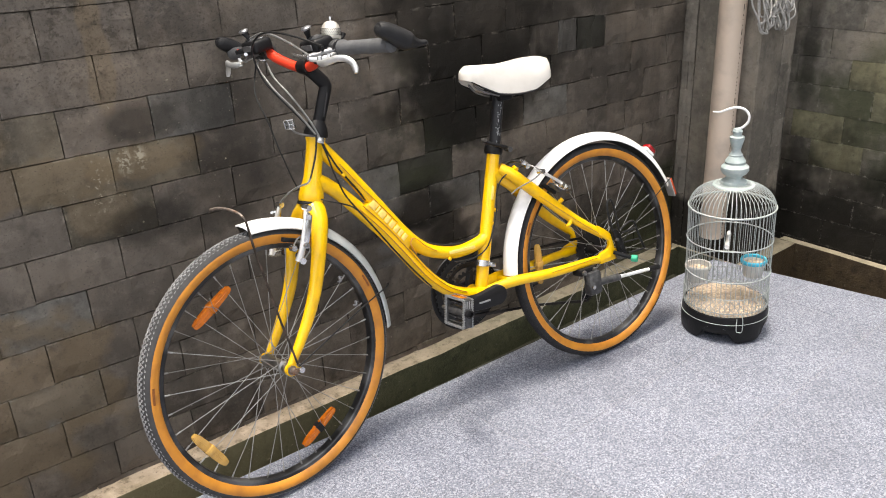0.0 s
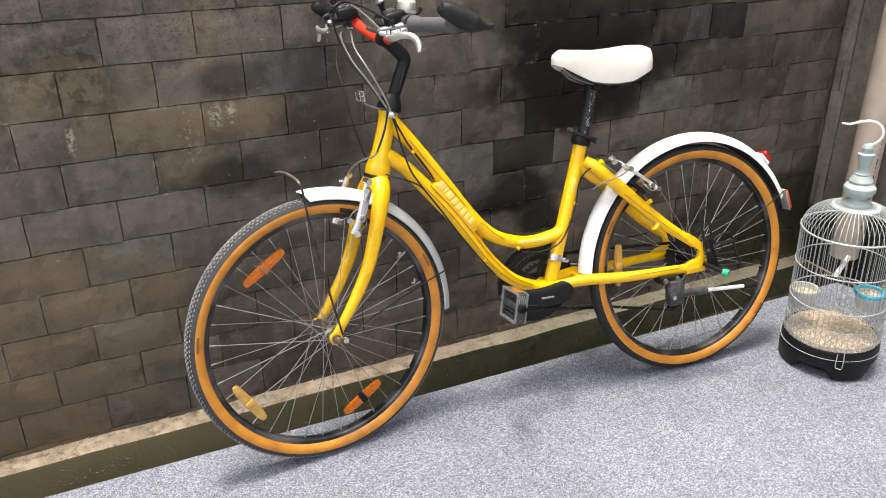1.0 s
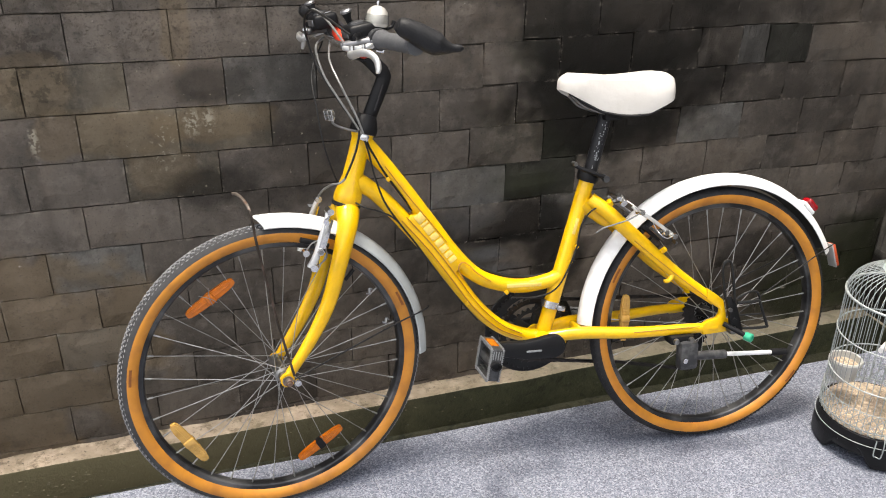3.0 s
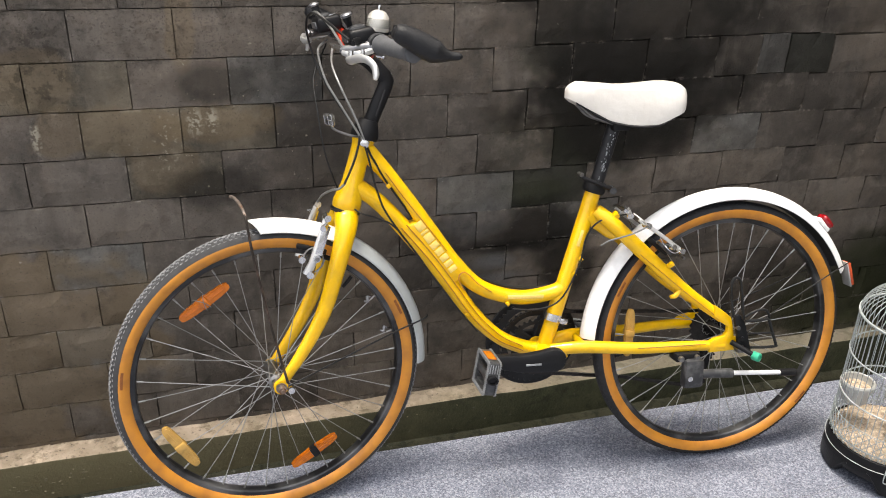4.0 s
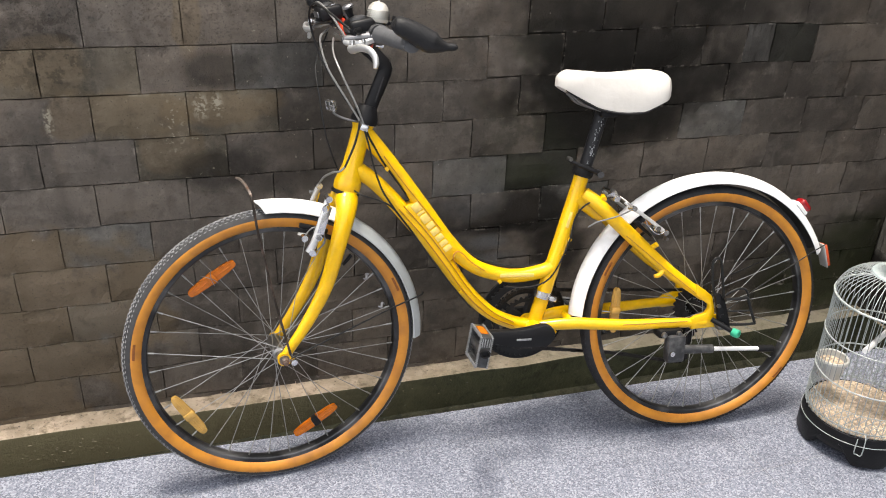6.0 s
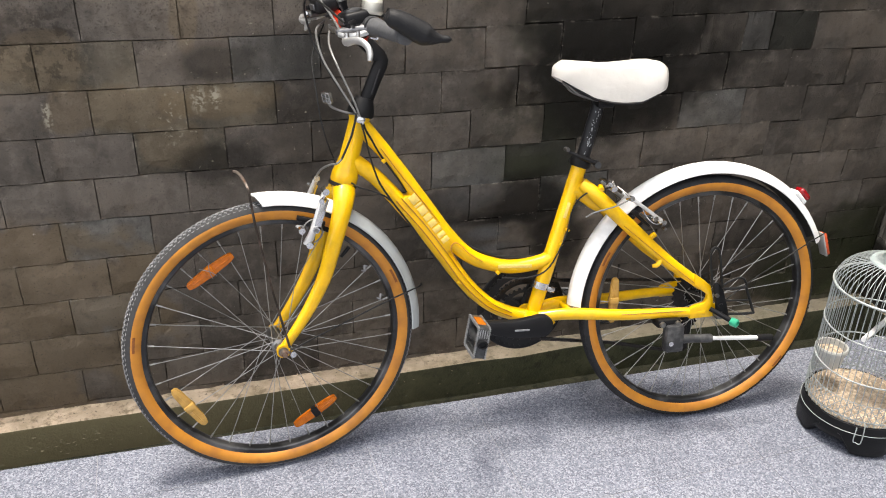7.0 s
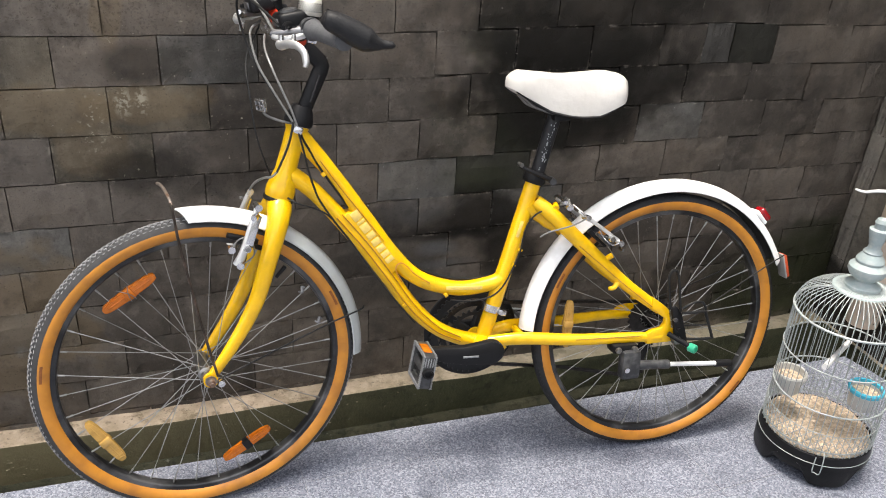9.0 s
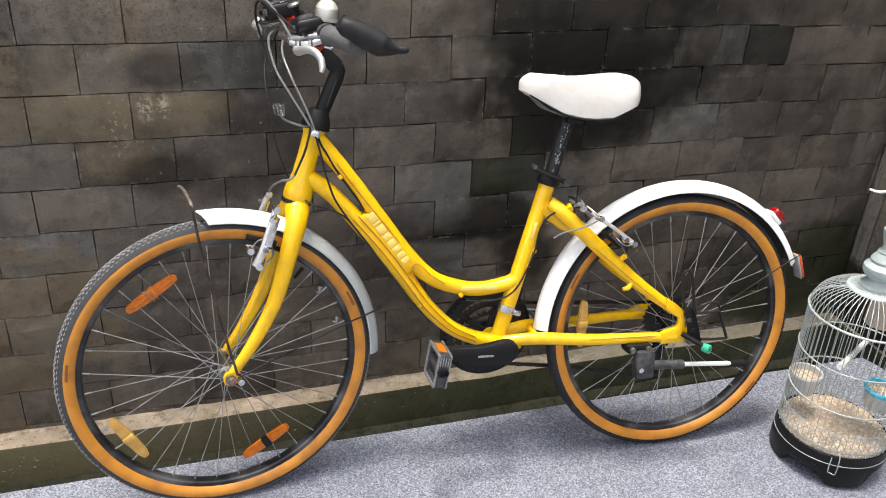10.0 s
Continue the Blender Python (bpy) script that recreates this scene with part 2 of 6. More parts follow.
    col = mix(math_node("MULTIPLY", chips, 0.38), col, tuple(c * k for c, k in zip(base, (3.0, 3.05, 3.1))))
    for c, r, lo in (((0.568, 1.885, 0.705), (0.017, 9, 0.030), 0.50), ((0.606, 1.885, 0.706), (0.012, 9, 0.028), 0.50), ((0.50, 1.885, 0.655), (0.022, 9, 0.055), 0.58), ((0.233, 1.885, 0.69), (0.008, 9, 0.030), 0.47), ((0.70, 1.885, 0.74), (0.30, 9, 0.20), 0.67)):
        flecks = math_node("MULTIPLY", patch(c, r, 0.9, 0.3), ranged(tex(95, 4, 0.6), lo, lo + 0.05))
        col = mix(math_node("MULTIPLY", flecks, 0.85), col, (0.33, 0.30, 0.23))
    for c, r, lo in (((0.25, 1.885, 0.86), (0.13, 9, 0.12), 0.50), ((0.51, 1.885, 1.01), (0.13, 9, 0.09), 0.54), ((0.28, 1.885, 0.76), (0.06, 9, 0.03), 0.60)):
        splotch = math_node("MULTIPLY", patch(c, r, 0.8, 0.5), ranged(tex(26, 6, 0.7), lo, lo + 0.06))
        col = mix(math_node("MULTIPLY", splotch, 0.5), col, (0.020, 0.014, 0.008))
    L.new(col, b.inputs["Base Color"])
    L.new(ranged(tex(9, 4), 0.3, 0.7, 0.55, 0.8), b.inputs["Roughness"])
    bp = nt.nodes.new("ShaderNodeBump")
    bp.inputs["Strength"].default_value = 0.8
    bp.inputs["Distance"].default_value = 0.004
    L.new(tex(130, 8, 0.7), bp.inputs["Height"])
    bp2 = nt.nodes.new("ShaderNodeBump")
    bp2.inputs["Strength"].default_value = 0.35
    bp2.inputs["Distance"].default_value = 0.008
    L.new(tex(16, 5), bp2.inputs["Height"])
    L.new(bp.outputs[0], bp2.inputs["Normal"])
    bp3 = nt.nodes.new("ShaderNodeBump")
    bp3.inputs["Strength"].default_value = 0.5
    bp3.inputs["Distance"].default_value = 0.003
    bp3.invert = True
    L.new(pits, bp3.inputs["Height"])
    L.new(bp2.outputs[0], bp3.inputs["Normal"])
    L.new(bp3.outputs[0], b.inputs["Normal"])
    return m


# back wall: the big damp stain, then smaller areas that are simply darker
DAMP_AND_DARK = [((1.66, 1.885, 0.93), (0.36, 9, 0.30), 0.82, 0.5), ((1.60, 1.885, 0.72), (0.24, 9, 0.17), 0.88, 0.5), ((1.78, 1.885, 0.72), (0.22, 9, 0.14), 0.75, 0.6), ((1.68, 1.885, 0.60), (0.20, 9, 0.09), 0.8, 0.5), ((1.46, 1.885, 0.34), (0.15, 9, 0.10), 0.88, 0.6), ((1.53, 1.885, 0.24), (0.09, 9, 0.10), 0.8, 0.5), ((1.36, 1.885, 0.308), (0.16, 9, 0.018), 0.6, 0.8), ((2.03, 1.885, 0.86), (0.12, 9, 0.10), 0.5, 0.6),
        ((0.84, 1.885, 0.60), (0.12, 9, 0.12), 0.5, 0.7), ((1.60, 1.885, 1.20), (0.60, 9, 0.16), 0.7, 0.6), ((2.45, 1.885, 0.06), (0.4, 9, 0.16), 0.45), ((1.05, 1.885, 0.27), (0.35, 9, 0.16), 0.35), ((0.62, 1.885, 0.79), (0.09, 9, 0.045), 0.6, 0.5), ((0.82, 1.885, 0.81), (0.10, 9, 0.06), 0.45, 0.7),
        ((0.60, 1.885, 0.545), (0.10, 9, 0.055), 0.65, 0.6), ((0.75, 1.885, 0.50), (0.12, 9, 0.04), 0.45, 0.6), ((2.34, 1.885, 0.98), (0.4, 9, 0.12), 0.4, 0.7), ((2.40, 1.885, 0.72), (0.30, 9, 0.20), 0.3, 0.8)]
TAN = [((0.60, 1.885, 0.70), (0.13, 9, 0.045), 0.45), ((0.40, 1.885, 0.70), (0.16, 9, 0.06), 0.4), ((0.555, 1.885, 0.95), (0.030, 9, 0.13), 0.45), ((0.24, 1.885, 0.82), (0.10, 9, 0.08), 0.35), ((0.50, 1.885, 0.60), (0.08, 9, 0.06), 0.3), ((-0.02, 1.885, 0.12), (0.42, 9, 0.32), 0.5)]
MOSS = [((2.62, 1.885, 0.0), (0.30, 9, 0.18), 0.75), ((1.42, 1.885, 0.82), (0.07, 9, 0.07), 0.3), ((1.55, 1.885, 0.62), (0.2, 9, 0.10), 0.2), ((1.44, 1.885, 0.46), (0.10, 9, 0.05), 0.25)]
STONE = stone_material("dark_stone", DAMP_AND_DARK, TAN, MOSS)
STONE_TAN = stone_material("tan_stone", DAMP_AND_DARK, TAN, MOSS, (0.112, 0.096, 0.072))
STONE_LIGHT = stone_material("light_grey_stone", DAMP_AND_DARK[2:], TAN, MOSS, (0.108, 0.102, 0.092))
STONE_BLACK = stone_material("blackened_stone", DAMP_AND_DARK, [], MOSS, (0.030, 0.029, 0.023))
# side wall: near-black band at the foot, narrow darker strip up the corner
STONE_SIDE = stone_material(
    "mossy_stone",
    darkened=[((3.13, 1.20, -0.10), (9, 1.3, 0.36), 0.95, 0.9), ((3.11, 1.57, 0.5), (0.08, 0.03, 1.2), 0.5, 0.9)],
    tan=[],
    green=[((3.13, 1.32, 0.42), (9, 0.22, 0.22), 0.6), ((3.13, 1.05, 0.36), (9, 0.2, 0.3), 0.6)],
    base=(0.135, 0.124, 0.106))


def ledge_material(name, top, moss, wet=0.75, calm=1.0, end_tone=None):
    """Weathered cement: blotches, algae, pale crumbs and dark pits, with relief."""
    m = bpy.data.materials.new(name)
    m.use_nodes = True
    nt = m.node_tree
    L = nt.links
    b = nt.nodes["Principled BSDF"]
    b.inputs["Roughness"].default_value = wet
    b.inputs["Specular IOR Level"].default_value = 0.3
    geo = nt.nodes.new("ShaderNodeNewGeometry")
    col = nt.nodes.new("ShaderNodeRGB").outputs[0]
    col.default_value = (*top, 1)
    for sc, lo, hi, amount, c in ((7, 0.42, 0.66, 0.85, moss), (19, 0.50, 0.68, 0.6, tuple(k * 1.5 for k in top)), (34, 0.52, 0.64, 0.75 * calm, tuple(k * 0.6 for k in moss)),
                                  (60, 0.64, 0.70, 0.7, tuple(0.35 * k ** 0.35 for k in top)), (110, 0.60, 0.70, 0.8 * calm, (0.015, 0.014, 0.010))):
        n = nt.nodes.new("ShaderNodeTexNoise")
        n.inputs["Scale"].default_value = sc
        n.inputs["Detail"].default_value = 8
        n.inputs["Roughness"].default_value = 0.65
        L.new(geo.outputs["Position"], n.inputs["Vector"])
        r = nt.nodes.new("ShaderNodeMapRange")
        for key, v in (("From Min", lo), ("From Max", hi), ("To Max", amount)):
            r.inputs[key].default_value = v
        L.new(n.outputs[0], r.inputs["Value"])
        mx = nt.nodes.new("ShaderNodeMix")
        mx.data_type = "RGBA"
        L.new(r.outputs[0], mx.inputs[0])
        L.new(col, mx.inputs[6])
        mx.inputs[7].default_value = (*c, 1)
        col = mx.outputs[2]
        last = n
    # a second tone that takes over gradually along x
    if end_tone:
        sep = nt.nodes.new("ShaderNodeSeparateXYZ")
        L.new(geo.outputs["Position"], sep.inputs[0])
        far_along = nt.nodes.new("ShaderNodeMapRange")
        for key, v in (("From Min", end_tone[0][0]), ("From Max", end_tone[0][1]), ("To Max", end_tone[0][2])):
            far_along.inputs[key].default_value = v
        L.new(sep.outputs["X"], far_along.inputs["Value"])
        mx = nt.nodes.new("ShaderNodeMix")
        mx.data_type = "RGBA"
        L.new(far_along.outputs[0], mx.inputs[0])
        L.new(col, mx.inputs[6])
        mx.inputs[7].default_value = (*end_tone[1], 1)
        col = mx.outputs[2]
    L.new(col, b.inputs["Base Color"])
    bp = nt.nodes.new("ShaderNodeBump")
    bp.inputs["Strength"].default_value = 0.7
    bp.inputs["Distance"].default_value = 0.006
    L.new(last.outputs[0], bp.inputs["Height"])
    L.new(bp.outputs[0], b.inputs["Normal"])
    return m


# same near-black foot band as the side wall
STONE_GREEN = stone_material("algae_stone", darkened=[((3.13, 1.20, -0.10), (9, 1.3, 0.36), 0.95, 0.9)], tan=[], green=[], base=(0.125, 0.120, 0.078))
# column: darker foot and a narrow darker strip at its corner end
STONE_COLUMN = stone_material("column_stone", darkened=[((2.9, 1.56, -0.1), (0.5, 0.6, 0.22), 0.85), ((3.03, 1.56, 0.4), (0.05, 0.1, 1.4), 0.75)], tan=[], green=[], base=(0.152, 0.138, 0.118))


# top turns darker to the right, face turns lighter to the left
LEDGE_TOP = ledge_material("cement_ledge", (0.44, 0.35, 0.26), (0.22, 0.175, 0.11), end_tone=((0.85, 1.75, 0.6), (0.17, 0.165, 0.115)))
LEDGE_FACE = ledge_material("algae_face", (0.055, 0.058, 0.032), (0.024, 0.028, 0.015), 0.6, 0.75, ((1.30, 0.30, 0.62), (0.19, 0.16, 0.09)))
LEDGE_BROWN = ledge_material("brown_wet_face", (0.050, 0.035, 0.020), (0.017, 0.012, 0.007), 0.5)


def floor_material():
    m = bpy.data.materials.new("speckled_floor_tile")
    m.use_nodes = True
    nt = m.node_tree
    L = nt.links
    b = nt.nodes["Principled BSDF"]
    geo = nt.nodes.new("ShaderNodeNewGeometry")
    info = nt.nodes.new("ShaderNodeObjectInfo")
    vor = nt.nodes.new("ShaderNodeTexVoronoi")
    vor.inputs["Scale"].default_value = 330
    L.new(geo.outputs["Position"], vor.inputs["Vector"])
    sep = nt.nodes.new("ShaderNodeSeparateColor")
    L.new(vor.outputs["Color"], sep.inputs[0])
    ramp = nt.nodes.new("ShaderNodeValToRGB")
    ramp.color_ramp.interpolation = "CONSTANT"
    e = ramp.color_ramp.elements
    e[0].color = (0.106, 0.118, 0.158, 1)
    e[1].position = 0.22
    e[1].color = (0.166, 0.182, 0.232, 1)
    for pos, c in ((0.5, (0.228, 0.245, 0.298, 1)), (0.80, (0.334, 0.354, 0.408, 1))):
        k = e.new(pos)
        k.color = c
    L.new(sep.outputs[0], ramp.inputs[0])
    big = nt.nodes.new("ShaderNodeTexNoise")
    big.inputs["Scale"].default_value = 5
    big.inputs["Detail"].default_value = 6
    L.new(geo.outputs["Position"], big.inputs["Vector"])
    r = nt.nodes.new("ShaderNodeMapRange")
    for key, v in (("From Min", 0.35), ("From Max", 0.75), ("To Min", 1.0), ("To Max", 0.82)):
        r.inputs[key].default_value = v
    L.new(big.outputs[0], r.inputs["Value"])
    r2 = nt.nodes.new("ShaderNodeMapRange")
    for key, v in (("To Min", 0.78), ("To Max", 0.87)):
        r2.inputs[key].default_value = v
    L.new(info.outputs["Random"], r2.inputs["Value"])
    mul = nt.nodes.new("ShaderNodeMath")
    mul.operation = "MULTIPLY"
    L.new(r.outputs[0], mul.inputs[0])
    L.new(r2.outputs[0], mul.inputs[1])
    hsv = nt.nodes.new("ShaderNodeHueSaturation")
    L.new(ramp.outputs[0], hsv.inputs["Color"])
    L.new(mul.outputs[0], hsv.inputs["Value"])
    L.new(hsv.outputs[0], b.inputs["Base Color"])
    b.inputs["Roughness"].default_value = 0.55
    bp = nt.nodes.new("ShaderNodeBump")
    bp.inputs["Strength"].default_value = 0.3
    bp.inputs["Distance"].default_value = 0.001
    L.new(vor.outputs["Distance"], bp.inputs["Height"])
    L.new(bp.outputs[0], b.inputs["Normal"])
    return m


TILE = floor_material()
GROUT = material("floor_grout", (0.31, 0.31, 0.33), 0.9, spots=0.3, scale=30, bump=0.3)


# ---- mesh helpers ----
def finish(bm, name, mats, smooth=True, sharp=35):
    bmesh.ops.recalc_face_normals(bm, faces=bm.faces)
    me = bpy.data.meshes.new(name)
    for f in bm.faces:
        f.smooth = smooth
    if smooth:
        lim = radians(sharp)
        for e in bm.edges:
            if len(e.link_faces) == 2 and e.calc_face_angle(0) > lim:
                e.smooth = False
    bm.to_mesh(me)
    bm.free()
    for m in mats if isinstance(mats, (list, tuple)) else [mats]:
        me.materials.append(m)
    return me


def part(name, bm, mats, parent, label="", xf=None, smooth=True):
    """One mesh object under a thing or a part."""
    if xf is not None:
        bm.transform(xf)
    ob = new(name, finish(bm, name, mats, smooth))
    ob.parent = parent
    if label:
        tagged(ob, label)
    return ob


def thing(name, m, label, category, group="", kind=""):
    ob = new(name)
    ob.empty_display_size = 0.05
    ob.matrix_world = m
    return tagged(ob, label, category, group, kind)


def spline(points, steps=8):
    """A smooth line through the points (Catmull-Rom)."""
    p = [Vector(q) for q in points]
    p = [2 * p[0] - p[1]] + p + [2 * p[-1] - p[-2]]
    out = []
    for i in range(1, len(p) - 2):
        a, b, c, d = p[i - 1:i + 3]
        for k in range(steps):
            t = k / steps
            out.append(0.5 * (2 * b + (c - a) * t + (2 * a - 5 * b + 4 * c - d) * t * t + (3 * b - a - 3 * c + d) * t ** 3))
    out.append(p[-2])
    return out


def sweep(bm, points, radius, sides=12, flat=1.0, up=(0, 1, 0), caps=True, mat=0):
    """A tube along points; radius a number or one for each point; flat squeezes it across up."""
    n = len(points)
    if isinstance(radius, (int, float)):
        rad = [radius] * n
    else:
        rad = [float(np.interp(i * (len(radius) - 1) / max(n - 1, 1), range(len(radius)), radius)) for i in range(n)]
    rings = []
    ref = Vector(up)
    for i, p in enumerate(points):
        p = Vector(p)
        d = Vector(points[min(i + 1, n - 1)]) - Vector(points[max(i - 1, 0)])
        d.normalize()
        u = ref - d * ref.dot(d)
        if u.length < 1e-4:
            u = Vector((1, 0, 0)) - d * d.x
        u.normalize()
        v = d.cross(u)
        ref = u
        rings.append([bm.verts.new(p + u * (math.cos(2 * math.pi * k / sides) * rad[i] * flat) + v * (math.sin(2 * math.pi * k / sides) * rad[i])) for k in range(sides)])
    for a, b in zip(rings, rings[1:]):
        for k in range(sides):
            f = bm.faces.new((a[k], a[(k + 1) % sides], b[(k + 1) % sides], b[k]))
            f.material_index = mat
    if caps:
        bm.faces.new(rings[0][::-1]).material_index = mat
        bm.faces.new(rings[-1]).material_index = mat
    return bm


def tube(points, radius, sides=12, smooth_line=True, flat=1.0, up=(0, 1, 0), steps=8):
    return sweep(bmesh.new(), spline(points, steps) if smooth_line and len(points) > 2 else [Vector(p) for p in points], radius, sides, flat, up)


def lathe(bm, profile, segments=48, axis="z", closed=False, mats=None, arc=None):
    """Turns a profile of (radius, height) round the axis; arc: start and end in degrees for a part turn."""
    a0, a1 = (0, 360) if arc is None else arc
    full = arc is None
    cols = []
    for i in range(segments if full else segments + 1):
        a = radians(a0 + (a1 - a0) * i / segments)
        col = []
        for r, h in profile:
            q = (r * math.cos(a), r * math.sin(a), h)
            col.append(bm.verts.new(q if axis == "z" else (q[0], h, q[1])))
        cols.append(col)
    m = len(profile)
    for i in range(segments):
        a, b = cols[i], cols[(i + 1) % len(cols)]
        for j in range(m if closed else m - 1):
            f = bm.faces.new((a[j], b[j], b[(j + 1) % m], a[(j + 1) % m]))
            if mats:
                f.material_index = mats[j]
    if not full and closed:
        bm.faces.new(cols[0])
        bm.faces.new(cols[-1][::-1])
    return bm


def box(bm, lo, hi, bevel=0.0, m=None, mat=0, segments=2):
    c = [(a + b) / 2 for a, b in zip(lo, hi)]
    made = bmesh.ops.create_cube(bm, size=1.0, matrix=Matrix.Translation(c) @ Matrix.Diagonal((hi[0] - lo[0], hi[1] - lo[1], hi[2] - lo[2], 1)))["verts"]
    faces = list({f for v in made for f in v.link_faces})
    if bevel:
        edges = list({e for v in made for e in v.link_edges})
        out = bmesh.ops.bevel(bm, geom=edges, offset=bevel, segments=segments, affect="EDGES", profile=0.5)
        faces = list({f for v in out["verts"] for f in v.link_faces})
        made = out["verts"]
    for f in faces:
        f.material_index = mat
    if m is not None:
        bmesh.ops.transform(bm, matrix=m, verts=list({v for f in faces for v in f.verts}))
    return bm


def plate(outline, depth, bevel=0.0):
    """A flat outline of (x, z) given thickness along y, centred."""
    bm = bmesh.new()
    f = bm.faces.new([bm.verts.new((x, -depth / 2, z)) for x, z in outline])
    r = bmesh.ops.extrude_face_region(bm, geom=[f])
    bmesh.ops.translate(bm, vec=(0, depth, 0), verts=[v for v in r["geom"] if isinstance(v, bmesh.types.BMVert)])
    if bevel:
        bmesh.ops.recalc_face_normals(bm, faces=bm.faces)
        bmesh.ops.bevel(bm, geom=list(bm.edges), offset=bevel, segments=2, affect="EDGES", profile=0.5)
    return bm


def bar(a, b, radius, sides=8):
    return tube([a, b], radius, sides, False)


# ---- the setting: walls, ledges, gutter, floor ----
WALL_Y, LEDGE_Z = 1.885, -0.140
# unseen wall top, raised to block sky from the floor near the wall
SIDE_TOP = 2.90
COL_X, COL_Y, SIDE_X = 2.745, 1.560, 3.13
COURSE, BLOCK, COL_END = 0.1085, 0.2105, 2.985


def slab(name, lo, hi, mat, label, category="wall", bevel=0.0):
    ob = new(name, finish(box(bmesh.new(), lo, hi, bevel), name, mat, False))
    return tagged(ob, label, category, kind="structure")


wall_back = slab("wall_back", (-3.2, WALL_Y + 0.012, -0.5), (SIDE_X + 0.2, WALL_Y + 0.2, SIDE_TOP), STONE, "dark grey stone block courtyard wall with damp stains")
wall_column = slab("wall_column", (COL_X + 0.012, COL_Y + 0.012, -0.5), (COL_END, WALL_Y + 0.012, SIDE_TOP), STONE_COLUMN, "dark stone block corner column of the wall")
slab("column_plaster_side", (COL_X, COL_Y + 0.004, -0.5), (COL_X + 0.014, 1.826, SIDE_TOP), STONE_COLUMN, "smooth plaster on the side of the column, dark at the foot", bevel=0.003)
slab("column_plaster_front", (COL_X + 0.004, COL_Y, -0.5), (2.900, COL_Y + 0.014, SIDE_TOP), STONE_COLUMN, "smooth plaster on the front of the column, dark at the foot", bevel=0.003)
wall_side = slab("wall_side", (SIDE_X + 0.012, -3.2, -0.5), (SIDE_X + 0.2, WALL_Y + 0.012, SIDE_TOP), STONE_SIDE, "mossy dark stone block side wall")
# unseen walls added to close the yard, kept low to let sky light in
wall_left = slab("wall_left", (-3.4, -3.2, -0.5), (-3.2, WALL_Y + 0.2, 1.0), PLASTER, "plain unseen wall added to close the yard")
wall_front = slab("wall_front", (-3.4, -3.4, -0.5), (SIDE_X + 0.2, -3.2, 1.5), PLASTER, "plain unseen wall added to close the yard")


def ledge(name, lo, hi, face, label):
    """A cement ledge in two coats: its bare top proud of the wet face."""
    bm = box(bmesh.new(), lo, hi, 0.008)
    bmesh.ops.subdivide_edges(bm, edges=[e for e in bm.edges if e.calc_length() > 0.4], cuts=40, use_grid_fill=True)
    for v in bm.verts:
        n = noise.noise(v.co * 6) * 0.006 + noise.noise(v.co * 25) * 0.0025
        v.co += Vector((n if hi[0] - lo[0] < 1 else 0, n if hi[0] - lo[0] >= 0.3 else 0, n * 0.6))
    bm.normal_update()
    for f in bm.faces:
        f.material_index = 0 if f.normal.z > 0.5 else 1
    ob = new(name, finish(bm, name, [LEDGE_TOP, face]))
    return tagged(ob, label, "ledge", kind="structure")


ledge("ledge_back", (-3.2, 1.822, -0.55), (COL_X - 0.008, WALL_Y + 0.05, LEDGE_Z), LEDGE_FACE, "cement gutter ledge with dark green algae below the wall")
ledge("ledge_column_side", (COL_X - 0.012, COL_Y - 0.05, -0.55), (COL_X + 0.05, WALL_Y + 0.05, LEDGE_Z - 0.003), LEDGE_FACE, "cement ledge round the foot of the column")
ledge("ledge_column", (COL_X + 0.02, COL_Y - 0.056, -0.55), (SIDE_X - 0.02, COL_Y + 0.05, LEDGE_Z), LEDGE_BROWN, "damp cement ledge in front of the column")
ledge("ledge_side", (SIDE_X - 0.035, -3.2, -0.55), (SIDE_X + 0.05, COL_Y + 0.02, LEDGE_Z + 0.004), LEDGE_BROWN, "damp brown cement ledge below the side wall")

SILT = ledge_material("mossy_silt", (0.036, 0.035, 0.020), (0.014, 0.016, 0.008), 0.85)
FLAKE = material("pale_mortar_flake", (0.19, 0.165, 0.105), 0.9, spots=0.5, scale=120)
bm = bmesh.new()
rows = []
for i in range(261):
    x = -0.9 + 3.6 * i / 260
    lift = noise.noise(Vector((x * 9, 0, 3))) * 0.010 + noise.noise(Vector((x * 34, 0, 8))) * 0.006
    rows.append([bm.verts.new(q) for q in ((x, 1.790 - lift * 0.4, -0.42), (x, 1.792 - lift * 0.4, -0.272 + lift), (x, 1.802 + lift * 0.3, -0.262 + lift), (x, 1.816, -0.258 + lift * 0.6), (x, 1.832, -0.262))])
for a, b in zip(rows, rows[1:]):
    for k in range(4):
        bm.faces.new((a[k], b[k], b[k + 1], a[k + 1]))
silt = new("gutter_silt", finish(bm, "gutter_silt", SILT))
tagged(silt, "ridge of mossy silt along the gutter ledge", "silt", kind="stuff")
bm = bmesh.new()
flake_rnd = random.Random(21)
for k in range(60):
    x, z = flake_rnd.uniform(-0.5, 1.3), -0.150 - 0.10 * flake_rnd.random()
    if flake_rnd.random() < 0.5:
        x, z = flake_rnd.gauss(0.16, 0.10), -0.205 + flake_rnd.gauss(0, 0.018)
    w, h = flake_rnd.uniform(0.001, 0.004), flake_rnd.uniform(0.0006, 0.0016)
    box(bm, (-w, -0.002, -h), (w, 0.002, h), 0.0005, Matrix.Translation((x, 1.8215, z)) @ Matrix.Rotation(flake_rnd.uniform(-0.5, 0.5), 4, "Y"), segments=1)
flakes = new("mortar_flakes", finish(bm, "mortar_flakes", FLAKE, False))
tagged(flakes, "pale flakes of mortar stuck on the ledge", "flakes", kind="stuff")

